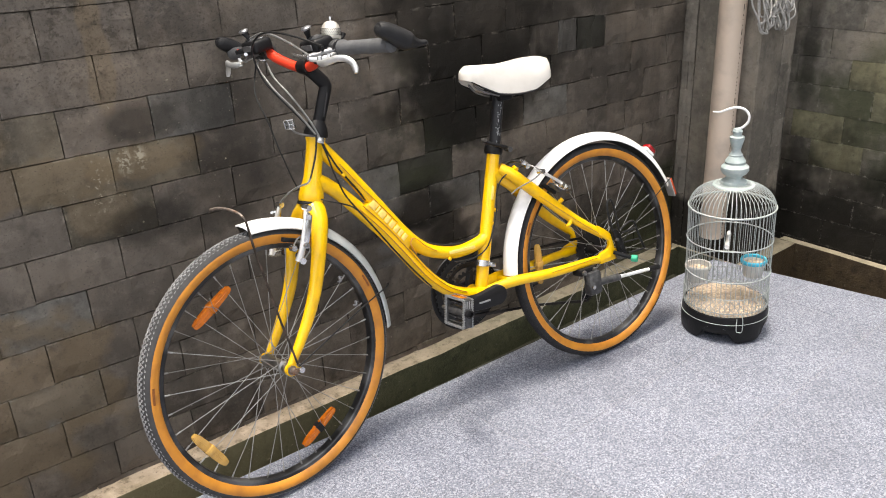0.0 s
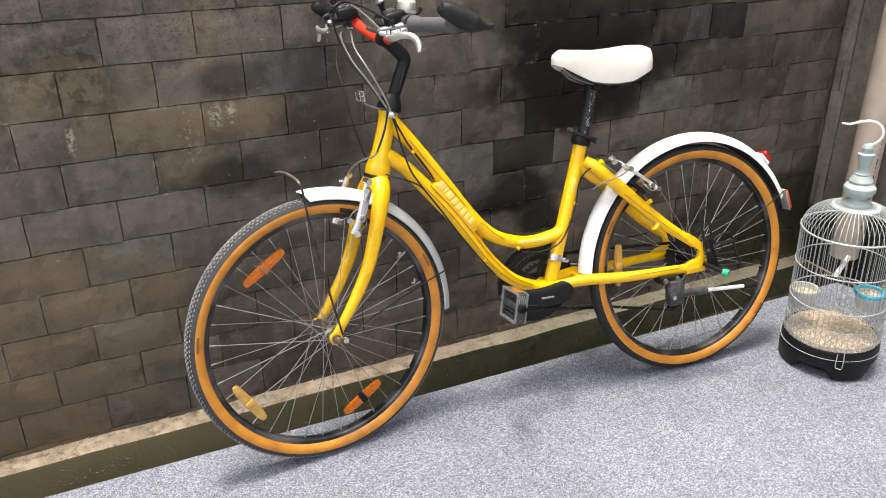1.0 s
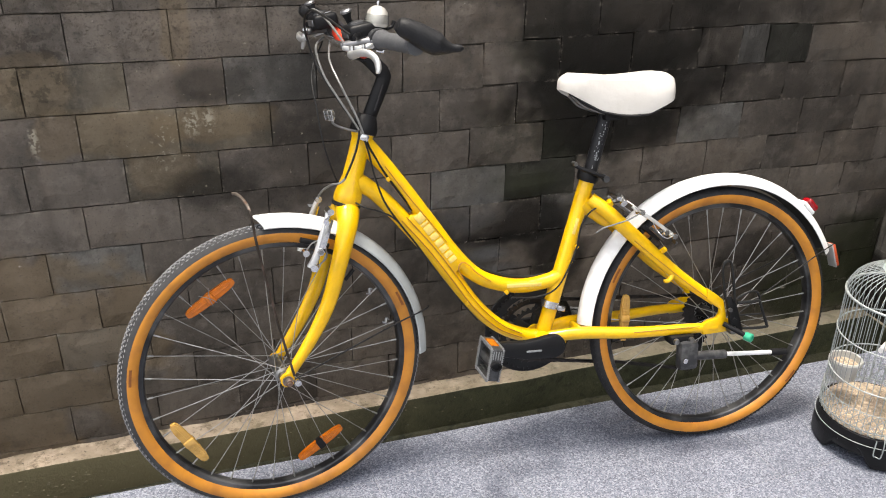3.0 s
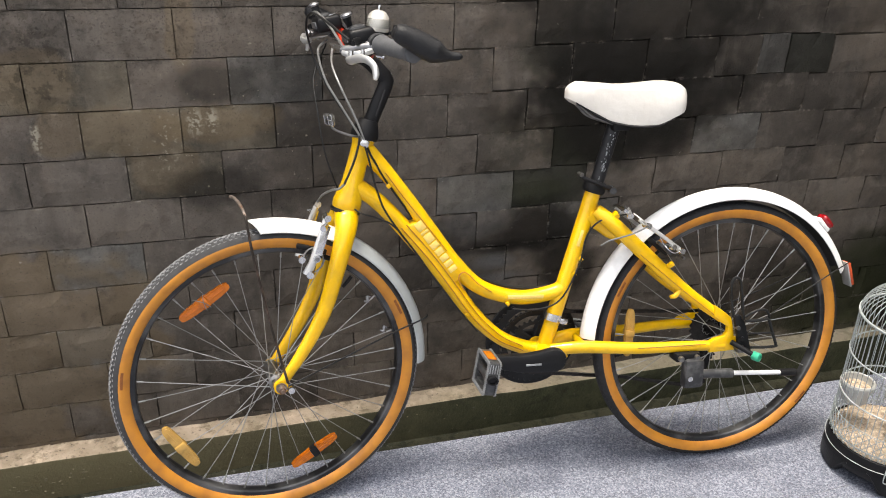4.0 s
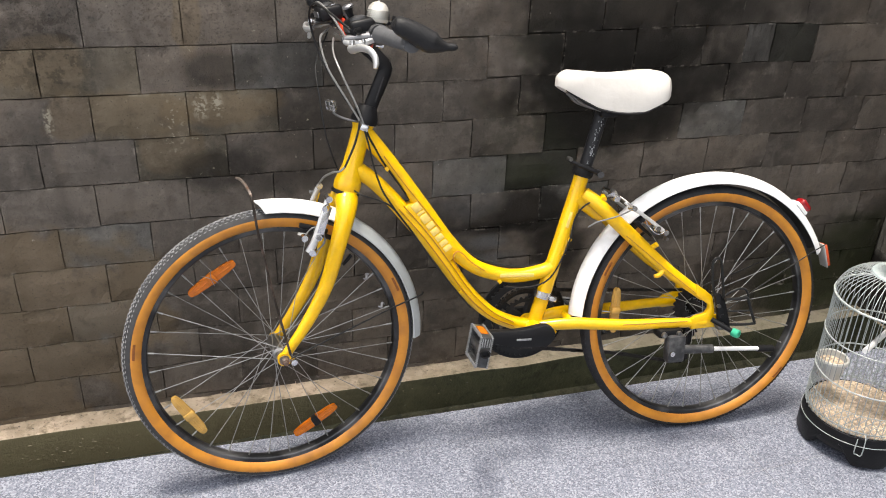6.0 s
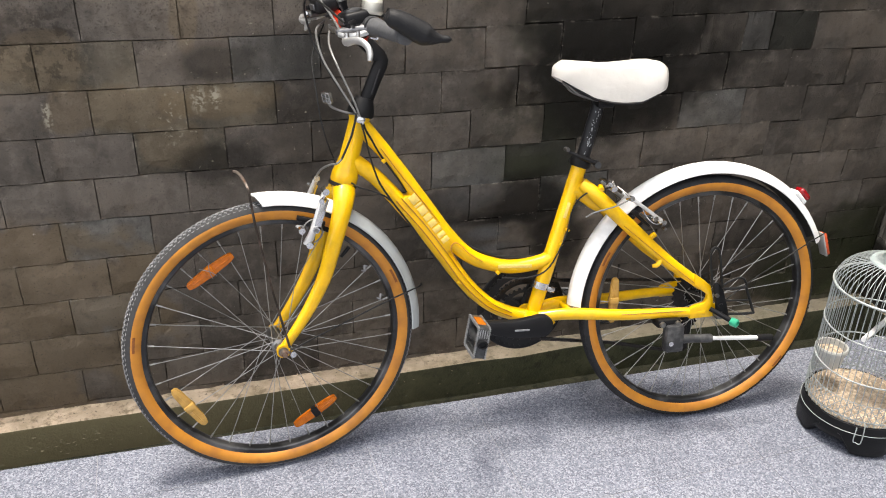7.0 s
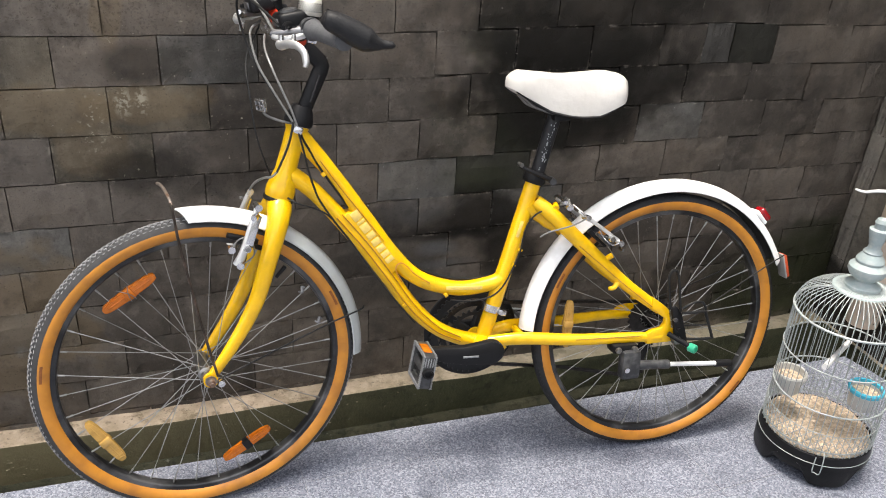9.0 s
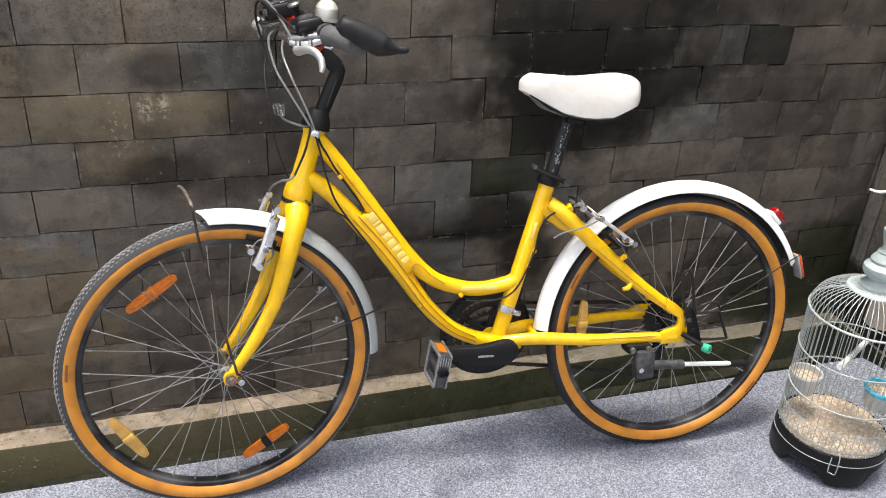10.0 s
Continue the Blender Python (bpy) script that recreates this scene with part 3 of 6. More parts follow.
gutter = new("gutter", finish(box(bmesh.new(), (-3.3, -3.3, -0.62), (SIDE_X + 0.1, WALL_Y + 0.1, -0.42)), "gutter", GUTTER, False))
tagged(gutter, "dark wet concrete gutter bottom along the walls", "gutter", kind="structure")

# floor: a slab whose two gutter edges are not quite square, with 30 cm tiles
FLOOR_POLY = [(-3.2, -3.2), (3.10, -3.2), (3.07, -1.4), (2.605, 0.931), (2.500, 1.42), (2.478, 1.497), (0.4, 1.503), (-3.2, 1.51)]


def clip_to(poly, cell):
    """The part of cell inside the convex polygon poly (anticlockwise)."""
    out = cell
    for (ax, ay), (bx, by) in zip(poly, poly[1:] + poly[:1]):
        src, out = out, []
        for (px, py), (qx, qy) in zip(src, src[1:] + src[:1]):
            p = (bx - ax) * (py - ay) - (by - ay) * (px - ax)
            q = (bx - ax) * (qy - ay) - (by - ay) * (qx - ax)
            if p >= 0:
                out.append((px, py))
            if p * q < 0:
                k = p / (p - q)
                out.append((px + (qx - px) * k, py + (qy - py) * k))
        if not out:
            return []
    return out


def prism(outline, z0, z1, bevel=0.0):
    bm = bmesh.new()
    f = bm.faces.new([bm.verts.new((x, y, z0)) for x, y in outline])
    r = bmesh.ops.extrude_face_region(bm, geom=[f])
    bmesh.ops.translate(bm, vec=(0, 0, z1 - z0), verts=[v for v in r["geom"] if isinstance(v, bmesh.types.BMVert)])
    bmesh.ops.recalc_face_normals(bm, faces=bm.faces)
    if bevel:
        top = [e for e in bm.edges if all(abs(v.co.z - z1) < 1e-6 for v in e.verts)]
        bmesh.ops.bevel(bm, geom=top, offset=bevel, segments=1, affect="EDGES")
    return bm


floor = new("floor", finish(prism([(x - 0.004, y - 0.004) for x, y in FLOOR_POLY], -0.5, -0.0012), "floor", GROUT, False))
floor.matrix_world = Matrix.Translation((0.674, 0, 0)) @ Matrix.Rotation(radians(0.6), 4, "Y") @ Matrix.Translation((-0.674, 0, 0))
tagged(floor, "grey speckled granite-look tiled courtyard floor", "floor", kind="structure")


# ---- bicycle ----
# Its own axes: x from the front hub to the rear, y to the wall, z up in the bicycle's plane.
BIKE = Matrix.Translation((0.674, 1.3815, 0.0)) @ pose(0, 0, 0, 0, 0.6, 0) @ pose(0, 0, 0, 0, 0, -3.6) @ pose(0, 0, 0, -11.3, 0, 0)
bike = thing("bicycle", BIKE, "yellow step-through bicycle with white saddle and mudguards, against the wall", "bicycle")
HEAD = Vector((0.195, 0, 0.785))
STEER_AXIS = Vector((0.29, 0, 1)).normalized()
STEER = Matrix.Translation(HEAD) @ Matrix.Rotation(radians(9.0), 4, STEER_AXIS) @ Matrix.Translation(-HEAD)
R_TYRE = 0.310
R_HUB = Vector((1.008, 0, R_TYRE))
F_HUB = Vector((-0.006, 0, R_TYRE))


def tyre_mesh():
    """Round tyre: black tread crown, gum side walls, inner bead."""
    prof, idx = [], []
    n = 24
    for k in range(n):
        a = 2 * math.pi * k / n
        prof.append((0.2895 + 0.0203 * math.cos(a), 0.0205 * math.sin(a)))
    for k in range(n):
        mid = 2 * math.pi * (k + 0.5) / n
        idx.append(0 if math.cos(mid) > 0.36 else 1)
    return lathe(bmesh.new(), prof, 96, "y", True, idx)


def rim_mesh():
    prof = [(0.2740, -0.0125), (0.2752, -0.0108), (0.2700, -0.0100), (0.2700, 0.0100), (0.2752, 0.0108), (0.2740, 0.0125), (0.2655, 0.0123), (0.2630, 0.0100), (0.2612, 0), (0.2630, -0.0100), (0.2655, -0.0123)]
    return lathe(bmesh.new(), prof, 96, "y", True)


def hub_mesh(half, flange, barrel=0.013):
    prof = [(0.0001, -half - 0.012), (0.0045, -half - 0.012), (0.0045, -half), (0.010, -half), (0.0105, -flange - 0.006), (0.0155, -flange - 0.0025), (0.0155, -flange + 0.0005), (barrel, -flange + 0.006),
            (barrel, flange - 0.006), (0.0155, flange - 0.0005), (0.0155, flange + 0.0025), (0.0105, flange + 0.006), (0.010, half), (0.0045, half), (0.0045, half + 0.012), (0.0001, half + 0.012)]
    return lathe(bmesh.new(), prof, 28, "y")


def reflector_mesh(length, width):
    """A lens shaped like a boat, ribbed, with a dark clip across its waist."""
    bm = bmesh.new()
    pts = []
    n = 12
    for k in range(2 * n):
        a = 2 * math.pi * k / (2 * n)
        x = length / 2 * math.copysign(abs(math.cos(a)) ** 0.34, math.cos(a))
        z = width / 2 * math.copysign(abs(math.sin(a)) ** 0.5, math.sin(a)) * (1 - 0.24 * (2 * x / length) ** 2)
        pts.append((x, z))
    f = bm.faces.new([bm.verts.new((x, -0.006, z)) for x, z in pts])
    r = bmesh.ops.extrude_face_region(bm, geom=[f])
    bmesh.ops.translate(bm, vec=(0, 0.012, 0), verts=[v for v in r["geom"] if isinstance(v, bmesh.types.BMVert)])
    bmesh.ops.recalc_face_normals(bm, faces=bm.faces)
    bmesh.ops.bevel(bm, geom=[e for e in bm.edges if abs(e.verts[0].co.y - e.verts[1].co.y) < 1e-6], offset=0.0025, segments=2, affect="EDGES")
    return bm


def add_reflector(wheel, r, angle, tilt, mat, clip, label, length=0.112, width=0.0225):
    p = Vector((r * math.cos(radians(angle)), -0.006, r * math.sin(radians(angle))))
    m = Matrix.Translation(p) @ Matrix.Rotation(radians(-tilt), 4, "Y")
    ob = part("wheel_reflector", reflector_mesh(length, width), mat, wheel, label, m)
    bm = box(bmesh.new(), (-0.008, -0.0095, -width * 0.51), (0.008, 0.0095, width * 0.51), 0.003)
    part("clip", bm, clip, wheel, "", m)
    bm = bmesh.new()
    box(bm, (-length * 0.40, -0.0074, -0.0011), (length * 0.40, -0.0058, 0.0011), 0.0005, segments=1)
    for k in range(15):
        u = (k - 7) / 7 * 0.82
        if abs(u) > 0.2:
            h, x = width * 0.40 * (1 - 0.24 * u * u) * (1 - 0.2 * u ** 4), u * length / 2
            box(bm, (x - 0.0007, -0.0069, -h), (x + 0.0007, -0.0058, h), 0.0003, segments=1)
    part("lens_rib", bm, mat, wheel, "", m)["kind"] = "stuff"
    return ob


def build_wheel(name, place, flange, half, label, spin):
    """Rim with its tyre, hub and spokes."""
    rim = part(name, rim_mesh(), RIM_GREY, bike, label)
    rim.matrix_basis = place
    part("tyre", tyre_mesh(), [DUSTY if "front" in name else RUBBER, GUM], rim, "black tread tyre with orange-tan side wall")
    # tread knobs over the crown
    bm = bmesh.new()
    for i in range(172):
        for row, (y, r) in enumerate(((-0.0128, 0.3045), (-0.0078, 0.3072), (-0.0026, 0.3088), (0.0026, 0.3088), (0.0078, 0.3072), (0.0128, 0.3045))):
            a = 2 * math.pi * (i + 0.5 * (row % 2)) / 172
            m = Matrix.Rotation(-a, 4, "Y") @ Matrix.Translation((r, y, 0)) @ Matrix.Rotation((-1) ** row * 0.5, 4, "X")
            bmesh.ops.create_cube(bm, size=1, matrix=m @ Matrix.Diagonal((0.0008 if "rear" in name else 0.0012 if row in (0, 5) else 0.0042, 0.0036, 0.0062, 1)))
    ob = part("tread", bm, TREAD if "front" in name else RUBBER, rim, "", smooth=False)
    ob["kind"] = "stuff"
    part("hub", hub_mesh(half, flange), STEEL if "front" in name else CHAIN, rim, "dull steel hub")
    spoke_data = {}
    for side in (-1, 1):
        for lace in (-1, 1):
            a = Vector((0.0140, side * flange, 0))
            b = Matrix.Rotation(radians(lace * 62), 3, "Y") @ Vector((0.2615, side * 0.002, 0))
            bm = bar(a, b, 0.0009, 6)
            sweep(bm, [b.lerp(a, 0.05), b * 1.002], 0.0019, 6)
            spoke_data[side, lace] = finish(bm, "spoke", SPOKE)
    for i in range(36):
        side = 1 if i % 2 else -1
        lace = (-1, 1, 1, -1)[i % 4]
        ob = new("spoke", spoke_data[side, lace])
        ob.parent = rim
        ob.matrix_basis = Matrix.Rotation(radians(i * 10 + spin - lace * 62), 4, "Y")
    for a0 in (34.7, 15.9) if "front" in name else ():
        clip = Matrix.Rotation(radians(-a0), 4, "Y") @ Matrix.Translation((0.2445, -0.004, 0))
        part("spoke_clip", tube([(-0.008, 0, 0.001), (-0.002, -0.003, -0.003), (0.003, 0.002, 0.003), (0.008, 0, -0.001)], [0.0014, 0.0034, 0.0034, 0.0014], 8), LEVER_GREY, rim, "crumpled bright metal clip", clip)
    # brand mark on the side wall, as a plain bar
    for a0 in spin_marks[name]:
        bm = lathe(bmesh.new(), [(0.2860, -0.0205), (0.2885, -0.0209), (0.2912, -0.0207)], 8, "y", arc=(a0, a0 + 7))
        part("sidewall_mark", bm, MARK, rim, "dark printed mark")
    bm = tube([(0.256, 0, 0), (0.247, 0, 0), (0.228, 0.001, 0)], [0.0042, 0.0042, 0.0038], 10, False)
    part("valve", bm, BLACK, rim, "", Matrix.Rotation(radians(-48.5 if "front" in name else 172), 4, "Y"))
    return rim


MARK = material("dark_brown_print", (0.24, 0.075, 0.012), 0.6, spots=0.5, scale=200)
spin_marks = {"front_wheel": (21, 168), "rear_wheel": (-42, 150)}
front_wheel = build_wheel("front_wheel", STEER @ Matrix.Translation(F_HUB), 0.034, 0.050, "black rimmed spoked front wheel", 6.4)
rear_wheel = build_wheel("rear_wheel", Matrix.Translation(R_HUB), 0.036, 0.064, "black rimmed spoked rear wheel", 4.1)
tied = add_reflector(front_wheel, 0.215, 125, 33, ORANGE, ORANGE, "orange plastic spoke reflector tied on with wire")
at = Matrix.Translation((0.215 * math.cos(radians(125)), -0.006, 0.215 * math.sin(radians(125)))) @ Matrix.Rotation(radians(-33), 4, "Y")
for turn in (-0.35, 0.45):
    part("tie_wire", tube([(turn * 0.012, -0.0105, -0.013), (turn * 0.004, -0.0112, 0.0), (-turn * 0.014, -0.0108, 0.013), (-turn * 0.03, -0.004, 0.019)], 0.0008, 6), STEEL, tied, "twisted steel tie wire", at)
add_reflector(front_wheel, 0.228, 213, -58, AMBER, AMBER, "faded amber plastic spoke reflector")
add_reflector(front_wheel, 0.205, 292, 30, ORANGE, BLACK, "orange plastic spoke reflector with a black clip")
add_reflector(rear_wheel, 0.228, 175, 88, AMBER, AMBER, "faded amber plastic spoke reflector")

# frame
part("head_tube", lathe(bmesh.new(), [(0.0001, -0.144), (0.027, -0.144), (0.0285, -0.139), (0.0285, -0.127), (0.0245, -0.110), (0.0205, -0.09), (0.0195, -0.04), (0.020, -0.012), (0.0225, -0.006), (0.0225, 0), (0.0001, 0)], 32),
     YELLOW, bike, "", Matrix.Translation(HEAD) @ Vector((0, 0, 1)).rotation_difference(STEER_AXIS).to_matrix().to_4x4())
part("top_tube", tube([(0.194, 0, 0.767), (0.257, 0, 0.690), (0.321, 0, 0.598), (0.378, 0, 0.515), (0.430, 0, 0.464), (0.488, 0, 0.439), (0.541, 0, 0.431), (0.600, 0, 0.439), (0.622, 0, 0.450)],
                      [0.0185, 0.0152, 0.0165, 0.0182, 0.0165, 0.0160, 0.0160, 0.0165, 0.017], 20), YELLOW, bike)
part("down_tube", tube([(0.172, 0, 0.693), (0.206, 0, 0.669), (0.240, 0, 0.636), (0.300, 0, 0.566), (0.329, 0, 0.530), (0.369, 0, 0.474), (0.419, 0, 0.402), (0.473, 0, 0.348), (0.527, 0, 0.319), (0.578, 0, 0.306)],
                       [0.019, 0.0168, 0.0168, 0.0182, 0.0178, 0.0178, 0.0168, 0.0155, 0.016, 0.0165], 20), YELLOW, bike)
part("gusset", plate([(0.318, 0.602), (0.378, 0.515), (0.396, 0.497), (0.387, 0.490), (0.369, 0.474), (0.329, 0.530), (0.300, 0.566), (0.274, 0.597), (0.283, 0.612), (0.297, 0.614)], 0.0346, 0.0025), YELLOW, bike)
part("seat_tube", tube([(0.578, 0, 0.300), (0.683, 0, 0.663)], [0.0170, 0.0170], 18, False), YELLOW, bike)
part("bottom_bracket", lathe(bmesh.new(), [(0.0001, -0.036), (0.018, -0.036), (0.0215, -0.034), (0.0215, 0.034), (0.018, 0.036), (0.0001, 0.036)], 28, "y"), YELLOW, bike, "", Matrix.Translation((0.576, 0, 0.303)))
for s in (-1, 1):
    part("chainstay", tube([(0.588, s * 0.022, 0.312), (0.66, s * 0.038, 0.319), (0.78, s * 0.055, 0.312), (0.90, s * 0.068, 0.311), (0.978, s * 0.074, 0.309)], [0.0135, 0.0145, 0.0135, 0.0122, 0.0112], 14, flat=0.85), YELLOW, bike)
    part("seatstay", tube([(0.684, s * 0.012, 0.618), (0.715, s * 0.028, 0.592), (0.79, s * 0.042, 0.522), (0.88, s * 0.056, 0.440), (0.968, s * 0.072, 0.374)], [0.0150, 0.0165, 0.0160, 0.0140, 0.0115], 14, flat=0.85), YELLOW, bike)
    part("dropout_plate", plate([(0.945, 0.407), (0.970, 0.390), (0.988, 0.375), (0.996, 0.345), (1.001, 0.315), (0.998, 0.297), (0.940, 0.296), (0.940, 0.322), (0.954, 0.329), (0.974, 0.333), (0.981, 0.342), (0.981, 0.354), (0.966, 0.364), (0.945, 0.380)], 0.013, 0.003), YELLOW, bike, "", Matrix.Translation((0, s * 0.075, 0)))
    part("axle_tab", plate([(0.990, 0.330), (1.010, 0.326), (1.020, 0.310), (1.014, 0.296), (0.992, 0.296)], 0.007, 0.002), YELLOW, bike, "", Matrix.Translation((0, s * 0.074, 0)))
    part("axle_nut", lathe(bmesh.new(), [(0.0001, -0.010), (0.0095, -0.010), (0.0105, -0.006), (0.0105, 0.006), (0.0001, 0.006)], 6, "y"), STEEL, bike, "", Matrix.Translation((1.008, s * 0.088, 0.305)), )
    part("stay_boss", bar((0.842, s * 0.05, 0.494), (0.848, s * 0.057, 0.502), 0.0062, 12), YELLOW, bike)
part("stay_yoke", tube([(0.668, 0, 0.610), (0.700, 0, 0.590), (0.722, 0, 0.572), (0.738, 0, 0.560)], [0.0215, 0.0205, 0.0190, 0.0150], 18, flat=0.9), YELLOW, bike)
part("cable_boss", tube([(0.872, -0.058, 0.446), (0.858, -0.061, 0.430), (0.846, -0.061, 0.428)], [0.0065, 0.0060, 0.0040], 10), YELLOW, bike)
part("lower_stay_bridge", bar((0.665, -0.036, 0.318), (0.665, 0.036, 0.318), 0.008, 10), YELLOW, bike)
for x, z in ((0.240, 0.690), (0.282, 0.574), (0.492, 0.424), (0.402, 0.408), (0.654, 0.513), (0.628, 0.292), (0.640, 0.480)):
    part("cable_stop", box(bmesh.new(), (-0.0045, -0.004, -0.004), (0.0045, 0.004, 0.004), 0.0012), YELLOW, bike, "", Matrix.Translation((x, -0.013, z)) @ Matrix.Rotation(0.9, 4, "Y"))
# maker's mark on the tube, as plain bars
MARK_WHITE = material("pale_print", (0.86, 0.61, 0.15), 0.35, spots=0.2, scale=150)
along = 0.003
for w in (0.0200, 0.0050, 0.0190, 0.0130, 0.0140, 0.0130, 0.0110, 0.0115):
    m = Matrix.Translation((0.2944 + 0.586 * (along + w / 2), -0.0178, 0.6163 - 0.810 * (along + w / 2))) @ Matrix.Rotation(radians(54.1), 4, "Y")
    part("maker_mark", box(bmesh.new(), (-w / 2, -0.0006, -0.0088), (w / 2, 0.0006, 0.0088), 0.0005), MARK_WHITE, bike, "pale printed bar", m)
    along += w + 0.0036
# sticker bar made longer to paint in the tube's white highlight
part("tube_sticker", box(bmesh.new(), (-0.040, -0.0012, -0.0040), (0.040, 0.0012, 0.0040), 0.0005), MARK_WHITE, bike, "worn pale sticker with a painted highlight", Matrix.Translation((0.532, -0.0152, 0.437)) @ Matrix.Rotation(radians(3), 4, "Y"))
part("tube_sticker", box(bmesh.new(), (-0.0035, -0.0012, -0.018), (0.0035, 0.0012, 0.018), 0.0005), MARK_WHITE, bike, "", Matrix.Translation((0.650, -0.0165, 0.560)) @ Matrix.Rotation(radians(16), 4, "Y"))

BROWN_LINE = material("brown_decal_and_shade", (0.34, 0.13, 0.008), 0.35, spots=0.3, scale=60)
for off, dy in ((-0.004, -0.0180), (0.006, -0.0178)):
    line = [(0.268 + off, dy, 0.606 + off * 0.7), (0.322 + off, dy - 0.0006, 0.540 + off * 0.7), (0.369 + off, dy - 0.0004, 0.474 + off * 0.7), (0.419 + off, dy + 0.0006, 0.402 + off * 0.75), (0.473 + off * 0.7, dy + 0.0016, 0.348 + off * 0.9), (0.527, dy + 0.0012, 0.319 + off)]
    part("decal_line", tube(line, 0.0011, 6), BROWN_LINE, bike, "thin brown decal line")
# seatstay: soft shading of the tube drawn as a thin brown line
part("decal_line", tube([(0.772, -0.0555, 0.526), (0.820, -0.0610, 0.486), (0.880, -0.0690, 0.436), (0.955, -0.0805, 0.377)], 0.0007, 6), BROWN_LINE, bike)
part("decal_line", tube([(0.775, -0.0655, 0.316), (0.860, -0.0745, 0.317), (0.930, -0.0815, 0.318)], 0.0009, 6), BROWN_LINE, bike)

part("decal_line", tube([(0.395, -0.0195, 0.462), (0.384, -0.0215, 0.483), (0.383, -0.0215, 0.496), (0.392, -0.0205, 0.503), (0.405, -0.0195, 0.496), (0.424, -0.0190, 0.476), (0.455, -0.0175, 0.454)], 0.0014, 6), GUM, bike, "orange decal line")
part("decal_line", tube([(0.228, -0.0165, 0.712), (0.268, -0.0168, 0.655), (0.318, -0.0178, 0.590), (0.352, -0.0188, 0.545)], 0.0009, 6), BROWN_LINE, bike, "", Matrix.Translation((0.006, 0, 0.005)))

# fork, on the steering axis
for s in (-1, 1):
    part("fork_blade", tube([(0.154, s * 0.008, 0.637), (0.150, s * 0.022, 0.626), (0.141, s * 0.042, 0.602), (0.121, s * 0.051, 0.540), (0.093, s * 0.051, 0.455), (0.052, s * 0.050, 0.380), (0.004, s * 0.049, 0.312)],
                            [0.0250, 0.0245, 0.0205, 0.0175, 0.0155, 0.013, 0.010], 18, flat=0.86), YELLOW, bike, "", STEER)
    part("axle_nut", lathe(bmesh.new(), [(0.0001, -0.012), (0.0040, -0.012), (0.0042, -0.008), (0.0072, -0.008), (0.0078, -0.004), (0.0078, 0.004), (0.0112, 0.004), (0.0112, 0.006), (0.0001, 0.006)], 12, "y"), RUSTY if s < 0 else STEEL, bike, "", STEER @ Matrix.Translation((0, s * 0.064, 0.305)))
    part("fork_end", lathe(bmesh.new(), [(0.0001, -0.004), (0.0145, -0.004), (0.0145, 0.004), (0.0001, 0.004)], 20, "y"), YELLOW, bike, "", STEER @ Matrix.Translation((0, s * 0.054, 0.306)))
part("fork_crown", tube([(0.142, -0.046, 0.600), (0.147, -0.034, 0.613), (0.152, -0.018, 0.624), (0.152, 0.018, 0.624), (0.147, 0.034, 0.613), (0.142, 0.046, 0.600)], [0.008, 0.015, 0.021, 0.021, 0.015, 0.008], 18, up=(0, 0, 1)), YELLOW, bike, "", STEER)
TO_AXIS = Matrix.Translation(HEAD) @ Vector((0, 0, 1)).rotation_difference(STEER_AXIS).to_matrix().to_4x4()
part("lower_headset", lathe(bmesh.new(), [(0.0001, -0.152), (0.0290, -0.152), (0.0305, -0.148), (0.0290, -0.144), (0.0001, -0.144)], 28), BLACK, bike, "", TO_AXIS)
part("upper_headset", lathe(bmesh.new(), [(0.0001, 0.0), (0.0270, 0.0), (0.0280, 0.006), (0.0270, 0.013), (0.0225, 0.027), (0.0175, 0.037), (0.0001, 0.037)], 28), BLACK, bike, "black conical headset cap", TO_AXIS)
part("headset_ring", lathe(bmesh.new(), [(0.0001, -0.001), (0.0245, -0.001), (0.0245, 0.003), (0.0001, 0.003)], 28), CHROME, bike, "", TO_AXIS)

# stem and handlebar
stem = part("stem", sweep(bmesh.new(), [(0.207, 0, 0.810), (0.214, 0, 0.826), (0.240, 0, 0.884), (0.2425, 0, 0.893), (0.2385, 0, 0.902), (0.218, 0, 0.923), (0.198, 0, 0.940)], [0.0145, 0.0145, 0.0150, 0.0155, 0.0155, 0.015, 0.015], 20, 0.85), BLACK, bike, "black quill stem", STEER)
part("stem_groove", bar((0.217, -0.0130, 0.828), (0.236, -0.0132, 0.878), 0.0022, 8), RUBBER, stem, "", STEER)
part("stem_bolt", lathe(bmesh.new(), [(0.0001, 0.018), (0.006, 0.018), (0.007, 0.016), (0.007, 0.010), (0.0001, 0.010)], 16), STEEL, stem, "", STEER @ Matrix.Translation((0.243, 0, 0.893)) @ Matrix.Rotation(0.3, 4, "Y"))
part("bar_clamp", lathe(bmesh.new(), [(0.0001, -0.016), (0.0150, -0.016), (0.0165, -0.012), (0.0165, 0.012), (0.0150, 0.016), (0.0001, 0.016)], 20, "y"), BLACK, bike, "", STEER @ Matrix.Translation((0.197, 0, 0.941)))
BAR = [(0.184, 0.270, 0.986), (0.180, 0.220, 0.988), (0.180, 0.130, 0.984), (0.185, 0.080, 0.962), (0.197, 0.025, 0.941), (0.197, -0.025, 0.941), (0.186, -0.080, 0.960), (0.180, -0.130, 0.972), (0.182, -0.220, 0.971), (0.1835, -0.305, 0.968)]
handlebar = part("handlebar", tube(BAR, 0.0112, 14, up=(0, 0, 1)), RED_PAINT, bike, "red painted riser handlebar", STEER)
part("bar_sleeve", tube([(0.1885, -0.062, 0.9545), (0.184, -0.092, 0.9640), (0.180, -0.130, 0.972), (0.181, -0.180, 0.9715)], 0.0121, 16, up=(0, 0, 1)), BLACK, handlebar, "black part of the bar", STEER)
